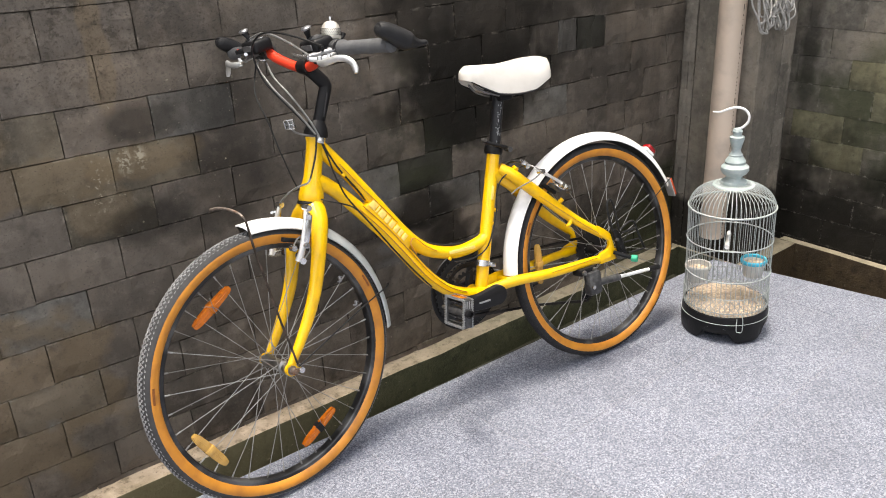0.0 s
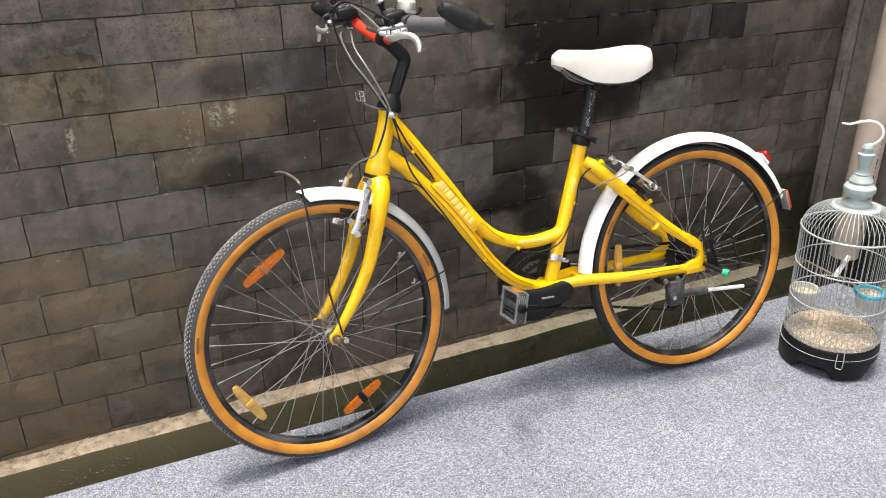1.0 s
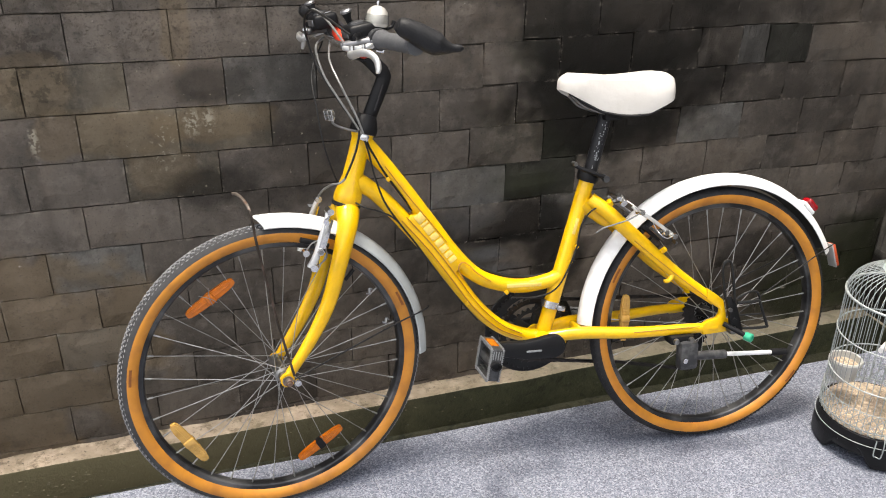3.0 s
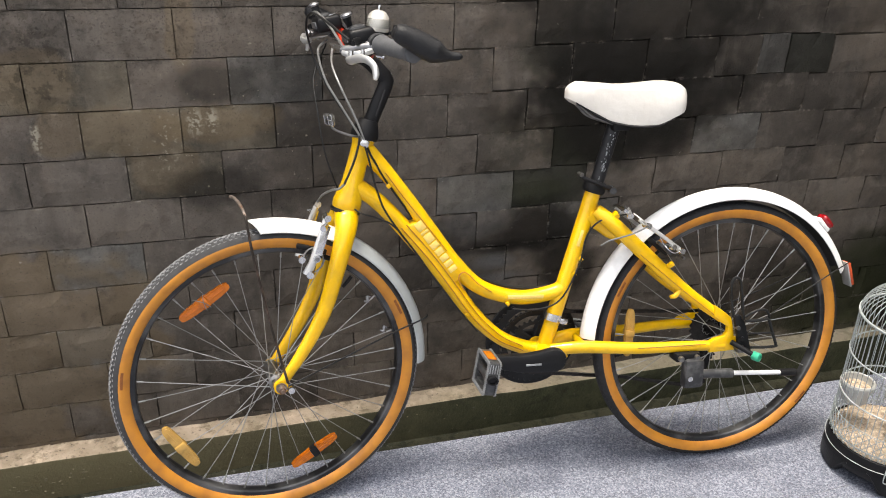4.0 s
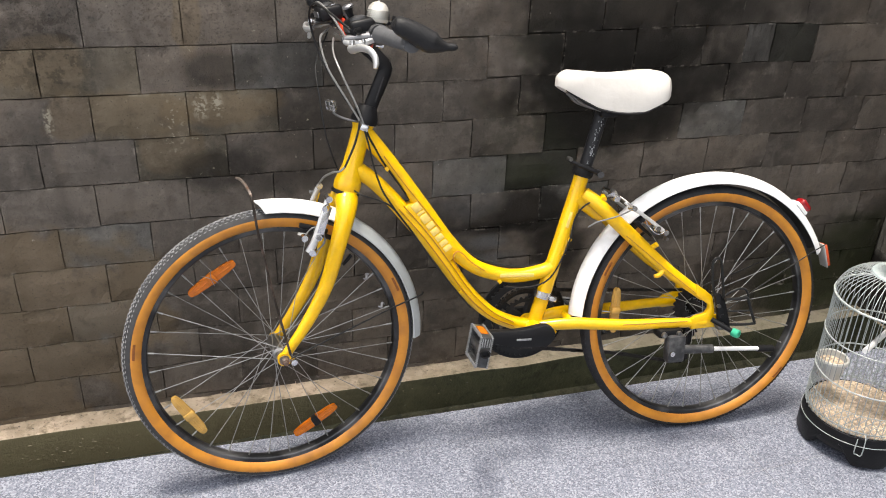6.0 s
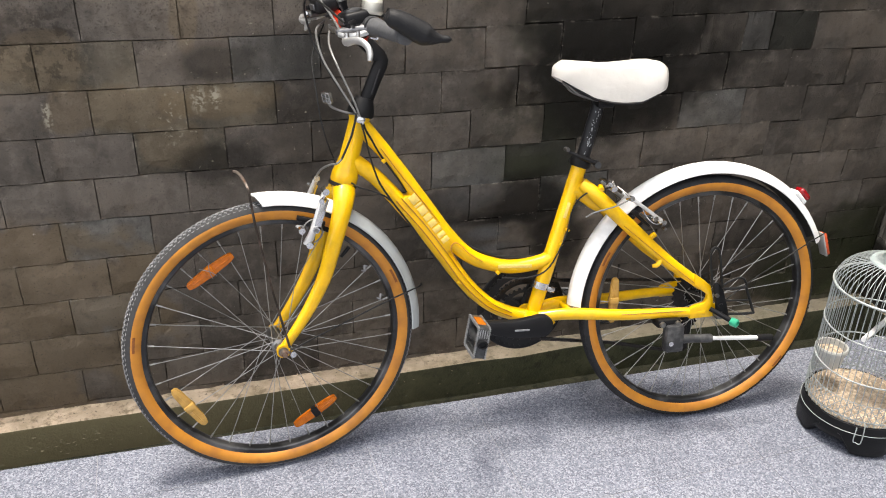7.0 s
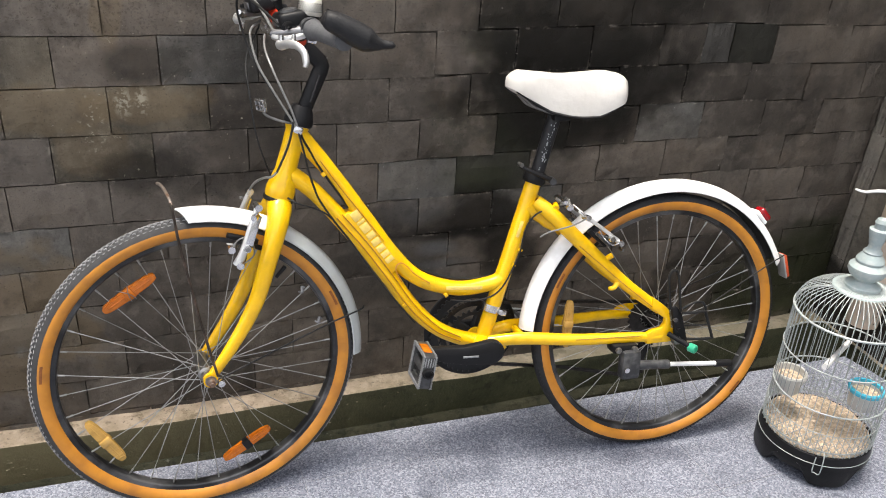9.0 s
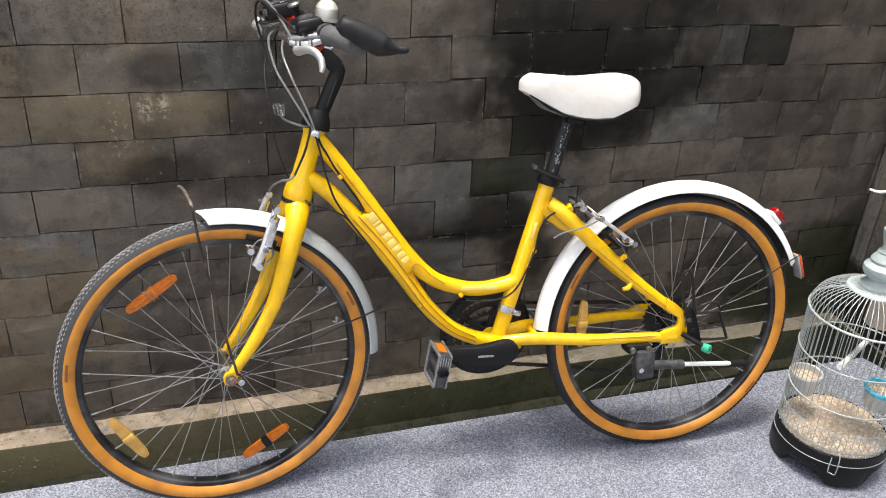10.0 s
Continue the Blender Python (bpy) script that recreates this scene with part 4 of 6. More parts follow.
part("bar_sleeve", tube([(0.181, 0.118, 0.981), (0.180, 0.150, 0.986), (0.180, 0.200, 0.988)], 0.0121, 16, up=(0, 0, 1)), BLACK, handlebar, "", STEER)
for s, end in ((-1, 0.335), (1, 0.300)):
    g0 = Vector((0.181, s * 0.170, 0.971 if s < 0 else 0.988))
    g1 = Vector((0.186, s * (end - 0.014), 0.967 if s < 0 else 0.986))
    grip = part("grip", tube([g0, g0.lerp(g1, 0.04), g0.lerp(g1, 0.08), g1], [0.0172, 0.0172, 0.0138, 0.0146], 18, False), GREY_GRIP, bike, "grey-black rubber grip", STEER)
    # winged palm rest swept back from the grip's end
    rest = [(-0.0350, 0.004, 0.0235), (-0.0344, 0.004, 0.0233), (-0.0325, 0.004, 0.0225), (-0.029, 0.0045, 0.0215), (-0.022, 0.005, 0.0190), (-0.004, 0.007, 0.011), (0.016, 0.009, 0.000), (0.030, 0.012, -0.007), (0.042, 0.015, -0.0115), (0.054, 0.018, -0.0135), (0.067, 0.021, -0.014), (0.0685, 0.021, -0.014)]
    pts = spline([g1 + Vector((x, s * y, z + 0.010)) for x, y, z in rest], 4)
    bm = sweep(bmesh.new(), pts, [0.001, 0.0058, 0.0108, 0.0146, 0.0178, 0.0202, 0.0220, 0.0214, 0.0140, 0.0080, 0.0066, 0.002], 24, 0.86, up=(0, 0, 1))
    part("palm_rest", bm, PALM_BLACK, grip, "moulded black palm rest", STEER)


def controls(s):
    """Brake lever on its perch, gear shifter with thumb post and cable adjuster on one half of the bar; s: -1 or 1."""
    lift = 0.0 if s < 0 else 0.014

    def at(x, y, z):
        return Vector((x, s * y, z + lift))

    def on_bar(x, y, z, turn=0.0):
        return STEER @ Matrix.Translation(at(x, y, z)) @ Matrix.Rotation(turn, 4, "Y")

    perch = part("lever_perch", tube([at(0.184, 0.150, 0.968), at(0.168, 0.150, 0.968), at(0.146, 0.140, 0.965), at(0.127, 0.130, 0.962), at(0.121, 0.128, 0.961)], [0.0150, 0.0130, 0.0105, 0.0092, 0.0060], 14, flat=0.72, up=(0, 0, 1)), LEVER_GREY, bike, "grey alloy brake lever perch", STEER)
    part("perch_clamp", lathe(bmesh.new(), [(0.0115, -0.010), (0.0178, -0.010), (0.0188, -0.007), (0.0188, 0.007), (0.0178, 0.010), (0.0115, 0.010)], 22, "y", True), DARK_ALLOY, perch, "", on_bar(0.181, 0.152, 0.971))
    part("clamp_screw", bar(at(0.190, 0.152, 0.950), at(0.176, 0.152, 0.953), 0.0042, 8), CHROME, perch, "", STEER)
    part("perch_edge", tube([at(0.170, 0.160, 0.962), at(0.150, 0.160, 0.957), at(0.132, 0.150, 0.955), at(0.122, 0.136, 0.957)], [0.0050, 0.0055, 0.0055, 0.0045], 10, flat=0.7), LEVER_SILVER, perch, "bright worn edge", STEER)
    part("perch_slot", box(bmesh.new(), (-0.014, -0.0022, -0.0012), (0.014, 0.0022, 0.0012), 0.0008), BLACK, perch, "", on_bar(0.146, 0.146, 0.9735, -0.1) @ Matrix.Rotation(s * 0.5, 4, "Z"))
    part("pivot_bolt", bar(at(0.131, 0.158, 0.943), at(0.131, 0.158, 0.962), 0.0052, 10), CHROME, perch, "", STEER)
    part("pivot_bolt", bar(at(0.150, 0.164, 0.950), at(0.150, 0.164, 0.964), 0.0040, 10), CHROME, perch, "", STEER)
    part("brake_lever", tube([at(0.131, 0.152, 0.950), at(0.124, 0.168, 0.947), at(0.123, 0.190, 0.948), at(0.130, 0.214, 0.953), at(0.139, 0.234, 0.951), at(0.145, 0.246, 0.942), at(0.146, 0.252, 0.930), at(0.144, 0.254, 0.922)],
                             [0.0050, 0.0068, 0.0074, 0.0070, 0.0070, 0.0074, 0.0072, 0.0048], 14, flat=0.72), LEVER_SILVER, bike, "silver alloy brake lever with a hooked end", STEER)
    part("barrel_adjuster", tube([at(0.124, 0.130, 0.961), at(0.118, 0.112, 0.964), at(0.113, 0.096, 0.968)], [0.0064, 0.0056, 0.0042], 12, False), CHROME, bike, "ribbed cable adjuster", STEER)
    # shifter on the forward side of the bar
    m = on_bar(0.158, 0.118, 0.984, -0.2)
    pod = part("gear_shifter", box(bmesh.new(), (-0.026, -0.030, -0.015), (0.024, 0.030, 0.014), 0.008, m, segments=3), BLACK, bike, "black plastic gear shifter")
    part("shifter_cover", lathe(bmesh.new(), [(0.0001, 0.020), (0.009, 0.0195), (0.015, 0.017), (0.017, 0.012), (0.017, 0.006)], 22), DARK_ALLOY, pod, "", m @ Matrix.Translation((-0.004, s * 0.006, 0)))
    part("shifter_window", box(bmesh.new(), (-0.012, -0.006, 0.013), (0.006, 0.006, 0.0165), 0.0015), CHROME, pod, "", m @ Matrix.Translation((0.010, -s * 0.018, 0)) @ Matrix.Rotation(0.4, 4, "Z"))
    part("shifter_plate", box(bmesh.new(), (-0.0285, -0.018, -0.006), (-0.0250, 0.018, 0.006), 0.0012), LEVER_GREY, pod, "", m)
    for y in (-0.014, 0.016):
        part("shifter_screw", bar((-0.012, y, 0.010), (-0.012, y, 0.0165), 0.0028, 8), CHROME, pod, "", m)
    part("shifter_band", lathe(bmesh.new(), [(0.0112, -0.007), (0.0170, -0.007), (0.0170, 0.007), (0.0112, 0.007)], 18, "y", True), DARK_ALLOY, bike, "", on_bar(0.181, 0.112, 0.968))
    part("release_trigger", tube([at(0.150, 0.146, 0.978), at(0.138, 0.158, 0.976), at(0.132, 0.172, 0.974)], [0.0060, 0.0062, 0.0044], 10, flat=0.6), BLACK, pod, "", STEER)
    post = part("thumb_lever", tube([at(0.146, 0.116, 0.990), at(0.139, 0.119, 1.004), at(0.134, 0.123, 1.016)], [0.0050, 0.0058, 0.0088], 12, flat=0.7), BLACK, bike, "black thumb lever", STEER)
    part("thumb_pad", lathe(bmesh.new(), [(0.0001, -0.004), (0.0095, -0.003), (0.0112, 0.0005), (0.0085, 0.0035), (0.0001, 0.0048)], 18), LEVER_GREY, post, "", on_bar(0.133, 0.124, 1.018, -0.35))


for side_of_bar in (-1, 1):
    controls(side_of_bar)
# bell
BELL = STEER @ Matrix.Translation((0.187, -0.130, 1.000)) @ Matrix.Rotation(0.12, 4, "Y") @ Matrix.Diagonal((0.86, 0.86, 0.90, 1))
bell = part("bell", lathe(bmesh.new(), [(0.0001, 0.031), (0.007, 0.030), (0.014, 0.027), (0.020, 0.020), (0.0235, 0.010), (0.0245, 0.0), (0.0235, -0.007), (0.0215, -0.010), (0.0001, -0.010)], 32), BELL_METAL, bike, "pale bicycle bell with a pierced dome", BELL)
part("bell_knob", lathe(bmesh.new(), [(0.0001, 0.040), (0.003, 0.0395), (0.0042, 0.036), (0.003, 0.032), (0.0035, 0.029)], 14), CHROME, bell, "", BELL)
bm = bmesh.new()
for ring in range(5):
    for k in range(30):
        a = 2 * math.pi * (k + 0.5 * (ring % 2)) / 30
        box(bm, (-0.0009, -0.0008, -0.0013), (0.0009, 0.0008, 0.0013), 0, Matrix.Rotation(a, 4, "Z") @ Matrix.Translation(((0.0243, 0.0244, 0.0241, 0.0237, 0.0228)[ring], 0, -0.0015 + 0.0034 * ring)))
ob = part("bell_hole", bm, BLACK, bell, "", BELL, False)
ob["kind"] = "stuff"
part("bell_base", lathe(bmesh.new(), [(0.0001, -0.010), (0.0205, -0.010), (0.0195, -0.016), (0.009, -0.021), (0.009, -0.030), (0.0001, -0.030)], 24), BLACK, bell, "", BELL)
part("bell_striker", tube([(0.022, 0, -0.012), (0.034, 0.002, -0.006), (0.040, 0.004, 0.004)], [0.003, 0.0035, 0.006], 10), BLACK, bell, "", BELL)

# cables
CABLES = [
    ([(0.150, -0.205, 0.972), (0.118, -0.13, 1.004), (0.100, -0.04, 1.018), (0.095, 0.02, 0.990), (0.110, 0.03, 0.930), (0.128, 0.01, 0.888), (0.150, -0.012, 0.848), (0.180, -0.026, 0.800), (0.183, -0.030, 0.786), (0.175, -0.030, 0.754), (0.165, -0.030, 0.729), (0.151, -0.030, 0.700)], CABLE_BLACK, 0.0022),
    ([(0.147, -0.150, 0.958), (0.128, -0.08, 0.998), (0.112, -0.02, 1.020), (0.104, 0.04, 1.016)], CABLE_GREY, 0.0023),
    ([(0.140, 0.110, 0.970), (0.118, 0.060, 0.950), (0.125, 0.010, 0.900), (0.146, -0.018, 0.858), (0.182, -0.028, 0.796), (0.190, -0.028, 0.778)], CABLE_GREY, 0.0022),
    ([(0.150, 0.090, 0.962), (0.142, 0.040, 0.925), (0.155, -0.004, 0.880), (0.180, -0.024, 0.820), (0.194, -0.028, 0.778)], CABLE_GREY, 0.0022),
    ([(0.193, -0.029, 0.776), (0.202, -0.030, 0.739), (0.209, -0.030, 0.705), (0.219, -0.030, 0.671), (0.230, -0.030, 0.643), (0.256, -0.029, 0.602), (0.292, -0.024, 0.552), (0.337, -0.022, 0.484), (0.385, -0.020, 0.418), (0.424, -0.018, 0.369)], CABLE_BLACK, 0.0020),
    ([(0.197, -0.026, 0.774), (0.204, -0.022, 0.756), (0.216, -0.016, 0.735), (0.230, -0.013, 0.709), (0.250, -0.012, 0.678), (0.272, -0.010, 0.646), (0.289, -0.006, 0.620)], CABLE_BLACK, 0.0022),
    ([(0.140, 0.130, 0.962), (0.110, 0.09, 0.900), (0.112, 0.05, 0.830), (0.122, 0.03, 0.750), (0.150, 0.034, 0.668), (0.176, -0.034, 0.646), (0.212, -0.031, 0.631), (0.240, -0.030, 0.617), (0.258, -0.028, 0.600)], CABLE_BLACK, 0.0018),
    # dark band along the top tube's far upper side, drawn like the cables
    ([(0.350, 0.014, 0.572), (0.381, 0.015, 0.534), (0.430, 0.014, 0.484), (0.492, 0.013, 0.456), (0.556, 0.013, 0.446), (0.589, 0.012, 0.449)], CABLE_BLACK, 0.0034),
    ([(0.502, -0.017, 0.412), (0.560, -0.019, 0.408), (0.610, -0.020, 0.428), (0.648, -0.020, 0.500), (0.664, -0.020, 0.566), (0.690, -0.030, 0.600), (0.745, -0.035, 0.612)], CABLE_BLACK, 0.0020),
    ([(0.151, -0.030, 0.700), (0.140, -0.032, 0.692), (0.128, -0.014, 0.687), (0.113, 0.020, 0.672), (0.104, 0.050, 0.652), (0.1025, 0.057, 0.640)], CABLE_GREY, 0.0024),
]
for pts, mat, r in CABLES:
    part("cable", tube(pts, r, 8, steps=10), mat, bike, "", None)
part("cable_guide", box(bmesh.new(), (-0.009, -0.004, -0.007), (0.009, 0.005, 0.007), 0.003), CHROME, bike, "silver cable guide", Matrix.Translation((0.193, -0.027, 0.778)) @ Matrix.Rotation(0.4, 4, "Y"))
# loose front reflector on its bracket
part("reflector_arm", tube([(0.190, -0.018, 0.789), (0.160, -0.020, 0.796), (0.132, -0.018, 0.808), (0.127, -0.016, 0.822)], 0.0024, 8), STEEL, bike, "", STEER)
m = STEER @ Matrix.Translation((0.124, -0.016, 0.826)) @ Matrix.Rotation(0.5, 4, "Z") @ Matrix.Rotation(-0.2, 4, "Y")
bm = box(bmesh.new(), (-0.004, -0.012, 0.0085), (0.004, 0.012, 0.0115), 0.001, m)
for y0, y1, z0, z1 in ((-0.012, 0.012, -0.0115, -0.0085), (-0.012, -0.009, -0.009, 0.009), (0.009, 0.012, -0.009, 0.009), (-0.010, 0.010, -0.0015, 0.0015), (-0.0015, 0.0015, -0.009, 0.009)):
    box(bm, (-0.004, y0, z0), (0.004, y1, z1), 0.001, m)
holder = part("front_reflector", bm, CHROME, bike, "bare metal reflector holder on a bent arm")
part("reflector_back", box(bmesh.new(), (0.001, -0.009, -0.009), (0.003, 0.009, 0.009), 0.0006, m), STEEL, holder)

# brakes
for s in (-1, 1):
    at = STEER @ Matrix.Translation((-0.011, 0, 0.007)) if s < 0 else STEER
    arm = part("front_brake_arm", tube([(0.070, s * 0.066, 0.534), (0.082, s * 0.070, 0.560), (0.098, s * 0.070, 0.606), (0.112, s * 0.064, 0.642)], [0.0090, 0.0076, 0.0066, 0.0058], 14, flat=0.75), LEVER_SILVER, bike, "silver alloy brake arm", at)
    part("arm_plate", box(bmesh.new(), (-0.0075, -0.0030, -0.030), (0.0075, 0.0030, 0.030), 0.0025), CHROME, arm, "", at @ Matrix.Translation((0.101, s * 0.0735, 0.600)) @ Matrix.Rotation(radians(19), 4, "Y"))
    part("cable_clamp", bar((0.108, s * 0.074, 0.628), (0.100, s * 0.086, 0.626), 0.0062, 8), CHROME, arm, "", at)
    part("pad_washer", bar((0.089, s * 0.060, 0.568), (0.088, s * 0.068, 0.567), 0.0095, 14), DARK_ALLOY, arm, "", at)
    part("brake_boss", bar((0.086, s * 0.040, 0.540), (0.074, s * 0.078, 0.534), 0.0072, 12), CHROME, arm, "", at)
    part("arm_slot", box(bmesh.new(), (-0.0012, -0.0010, -0.018), (0.0012, 0.0010, 0.018), 0.0004), DARK_ALLOY, arm, "", at @ Matrix.Translation((0.093, s * 0.0745, 0.592)) @ Matrix.Rotation(radians(20), 4, "Y"))
    part("brake_pad", box(bmesh.new(), (-0.030, -0.006, -0.005), (0.030, 0.006, 0.005), 0.002), BLACK, arm, "", at @ Matrix.Translation((0.088, s * 0.030, 0.572)) @ Matrix.Rotation(radians(18), 4, "Y"))
    part("pad_bolt", bar((0.090, s * 0.030, 0.570), (0.088, s * 0.082, 0.566), 0.0045, 10), STEEL, arm, "", at)
    part("pad_nut", bar((0.088, s * 0.072, 0.566), (0.088, s * 0.080, 0.566), 0.0075, 6), CHROME, arm, "", at)
    part("spring_screw", bar((0.060, s * 0.062, 0.566), (0.060, s * 0.076, 0.566), 0.0068, 10), CHROME, arm, "", at)
    part("spring_wire", tube([(0.060, s * 0.066, 0.566), (0.076, s * 0.068, 0.584), (0.096, s * 0.066, 0.582), (0.102, s * 0.066, 0.552), (0.086, s * 0.066, 0.536)], 0.0016, 6), STEEL, arm, "", at)
    part("arm_nut", bar((0.112, s * 0.056, 0.644), (0.112, s * 0.076, 0.642), 0.0072, 8), CHROME, arm, "", at)
    arm = part("rear_brake_arm", tube([(0.857, s * 0.068, 0.534), (0.838, s * 0.071, 0.549), (0.806, s * 0.069, 0.573), (0.778, s * 0.064, 0.592), (0.762, s * 0.058, 0.604)], [0.0055, 0.0042, 0.0040, 0.0046, 0.0036], 12, flat=0.7), LEVER_SILVER, bike, "silver alloy brake arm")
    part("rear_brake_pad", box(bmesh.new(), (-0.028, -0.006, -0.005), (0.028, 0.006, 0.005), 0.002), BLACK, arm, "", Matrix.Translation((0.822, s * 0.034, 0.536)) @ Matrix.Rotation(radians(40), 4, "Y"))
    part("pad_holder", box(bmesh.new(), (-0.021, -0.007, -0.0032), (0.021, 0.007, 0.0032), 0.0016), DARK_ALLOY, arm, "", Matrix.Translation((0.822, s * 0.062, 0.540)) @ Matrix.Rotation(radians(42), 4, "Y"))
    part("rear_pad_bolt", bar((0.826, s * 0.030, 0.540), (0.832, s * 0.084, 0.546), 0.0042, 10), STEEL, arm)
    part("rear_pad_nut", bar((0.832, s * 0.074, 0.545), (0.833, s * 0.086, 0.546), 0.0066, 6), CHROME, arm)
    part("rear_arm_nut", bar((0.857, s * 0.060, 0.534), (0.857, s * 0.080, 0.534), 0.0062, 10), CHROME, arm)
    part("arm_screw", bar((0.862, s * 0.062, 0.520), (0.863, s * 0.076, 0.518), 0.0036, 8), STEEL, arm)
    part("rear_spring", tube([(0.857, s * 0.074, 0.536), (0.838, s * 0.078, 0.532), (0.818, s * 0.076, 0.546), (0.806, s * 0.073, 0.566)], 0.0014, 6), CHROME, arm)
    part("arm_top_nut", bar((0.777, s * 0.056, 0.591), (0.777, s * 0.078, 0.593), 0.0064, 8), CHROME, arm)
part("brake_link", tube([(0.777, -0.068, 0.594), (0.764, -0.056, 0.606), (0.750, -0.030, 0.618), (0.744, 0.010, 0.622), (0.756, 0.052, 0.610)], 0.0026, 8), STEEL, bike)
part("link_nut", bar((0.742, -0.060, 0.612), (0.744, -0.040, 0.622), 0.0076, 8), CHROME, bike, "bright cable nut")
part("link_nut", bar((0.734, -0.052, 0.622), (0.738, -0.040, 0.628), 0.0055, 8), CHROME, bike)
part("rear_noodle", tube([(0.778, -0.068, 0.592), (0.764, -0.074, 0.587), (0.742, -0.076, 0.579), (0.716, -0.074, 0.572), (0.694, -0.066, 0.564), (0.680, -0.056, 0.552)], 0.0018, 8), CABLE_GREY, bike, "bent steel cable noodle")
part("stay_knob", bar((0.722, -0.036, 0.607), (0.724, -0.022, 0.612), 0.0062, 12), YELLOW, bike)


# mudguards
GUARD_GREY = material("light_grey_plastic", (0.42, 0.45, 0.45), 0.4, spots=0.1, scale=14, dirt=(0.30, 0.29, 0.27), dirt_scale=35, dirt_amount=0.3)
# inner faces of the mudguards, far darker than the outer skin
UNDERSIDE = material("dark_guard_underside", (0.035, 0.033, 0.03), 0.8, spots=0.5, scale=30)


def mudguard(centre, radius, a0, a1, width, label, xf, point=0.0, skin=WHITE):
    """Arched strip; point: the degrees by which its forward end runs out to a tip."""
    prof = []
    for k in range(9):
        u = -1 + 2 * k / 8
        prof.append((radius - 0.022 * abs(u) ** 2.4, width / 2 * u))
    prof += [(r - 0.0022, y * 0.96) for r, y in reversed(prof)]
    bm = lathe(bmesh.new(), prof, 48, "y", True, [0] * 9 + [1] * 8 + [0], arc=(a0, a1))
    for v in bm.verts if point else ():
        a = math.degrees(math.atan2(v.co.z, v.co.x))
        near = max(0.0, (a - a1 + 8) / 8)
        v.co = Matrix.Rotation(radians(-near * point * (0.6 - 1.0 * abs(2 * v.co.y / width) ** 1.3)), 3, "Y") @ v.co
    return part("mudguard", bm, [skin, UNDERSIDE], bike, label, xf @ Matrix.Translation(centre))


mudguard(F_HUB, 0.330, 64, 93.5, 0.050, "white plastic front mudguard", STEER, 3.6)
mudguard(F_HUB, 0.3285, -3, 66, 0.049, "grey plastic rear piece of the front mudguard", STEER, 0.0, GUARD_GREY)
mudguard(R_HUB, 0.3415, 24, 177, 0.052, "white plastic rear mudguard", Matrix.Identity(4))
part("mudguard_stay", tube([(0.012, -0.066, 0.318), (-0.012, -0.068, 0.430), (-0.032, -0.070, 0.540), (-0.042, -0.070, 0.600), (-0.047, -0.070, 0.645), (-0.049, -0.066, 0.662), (-0.051, -0.050, 0.673)], [0.0026] * 7, 8), DARK_RUST, bike, "bent dark mudguard stay", STEER)
part("stay_tip", tube([(-0.049, -0.064, 0.664), (-0.051, -0.050, 0.673), (-0.054, -0.015, 0.679), (-0.057, 0.025, 0.679), (-0.060, 0.057, 0.674)], [0.0027, 0.0030, 0.0031, 0.0031, 0.0030], 10), RUSTY, bike, "worn pale end of the stay", STEER)
part("mudguard_stay", tube([(0.012, -0.068, 0.312), (0.100, -0.055, 0.338), (0.230, -0.036, 0.376), (0.310, -0.028, 0.398), (0.322, -0.020, 0.402)], 0.0018, 8), CABLE_BLACK, bike, "", STEER)
part("mudguard_stay", tube([(1.020, -0.080, 0.330), (1.120, -0.055, 0.375), (1.262, -0.032, 0.440), (1.318, -0.024, 0.464)], 0.0014, 8), CABLE_BLACK, bike)
part("mudguard_stay", tube([(1.020, 0.080, 0.330), (1.120, 0.055, 0.375), (1.262, 0.032, 0.440), (1.318, 0.024, 0.464)], 0.0014, 8), CABLE_BLACK, bike)
MUDFLAP = Matrix.Translation((1.334, 0, 0.428)) @ Matrix.Rotation(radians(-18), 4, "Y")
part("mudflap", box(bmesh.new(), (-0.002, -0.014, -0.030), (0.002, 0.014, 0.034), 0.0015), FLAP_GREY, bike, "grey mudguard flap", MUDFLAP)
part("flap_reflector", box(bmesh.new(), (0.002, -0.013, -0.028), (0.010, 0.013, 0.030), 0.0025), RED_LENS, bike, "orange-red reflector", MUDFLAP)
light_m = Matrix.Translation((1.253, 0, 0.557)) @ Matrix.Rotation(radians(47), 4, "Y") @ Matrix.Diagonal((0.78, 0.8, 0.66, 1))
part("light_base", box(bmesh.new(), (-0.030, -0.020, -0.016), (0.024, 0.020, 0.0), 0.006), WHITE, bike, "", light_m)
bm = box(bmesh.new(), (-0.022, -0.019, 0.0), (0.026, 0.019, 0.024), 0.010, segments=3)
part("rear_light", bm, RED, bike, "red plastic rear light", light_m)

# saddle and post
part("seat_post", bar((0.679, 0, 0.640), (0.725, 0, 0.812), 0.0148, 18), SCRATCHED, bike, "scratched black seat post")
post_bm = bmesh.new()
rnd = random.Random(4)
for k in range(46):
    u = 0.25 + 0.6 * rnd.betavariate(1.6, 1.6)
    c = Vector((0.679, 0, 0.640)).lerp(Vector((0.725, 0, 0.812)), u)
    w = rnd.uniform(0.0004, 0.0015)
    box(post_bm, (-w, -0.0152, -w * rnd.uniform(0.6, 2.2)), (w, -0.0143, w * rnd.uniform(0.6, 2.2)), 0.0002, Matrix.Translation(c) @ Matrix.Rotation(radians(15), 4, "Y") @ Matrix.Rotation(radians(-10 + rnd.gauss(0, 12)), 4, "Z"), segments=1)
part("bare_metal_scuff", post_bm, WORN_ALLOY, bike, "bright scuffs on the seat post")["kind"] = "stuff"
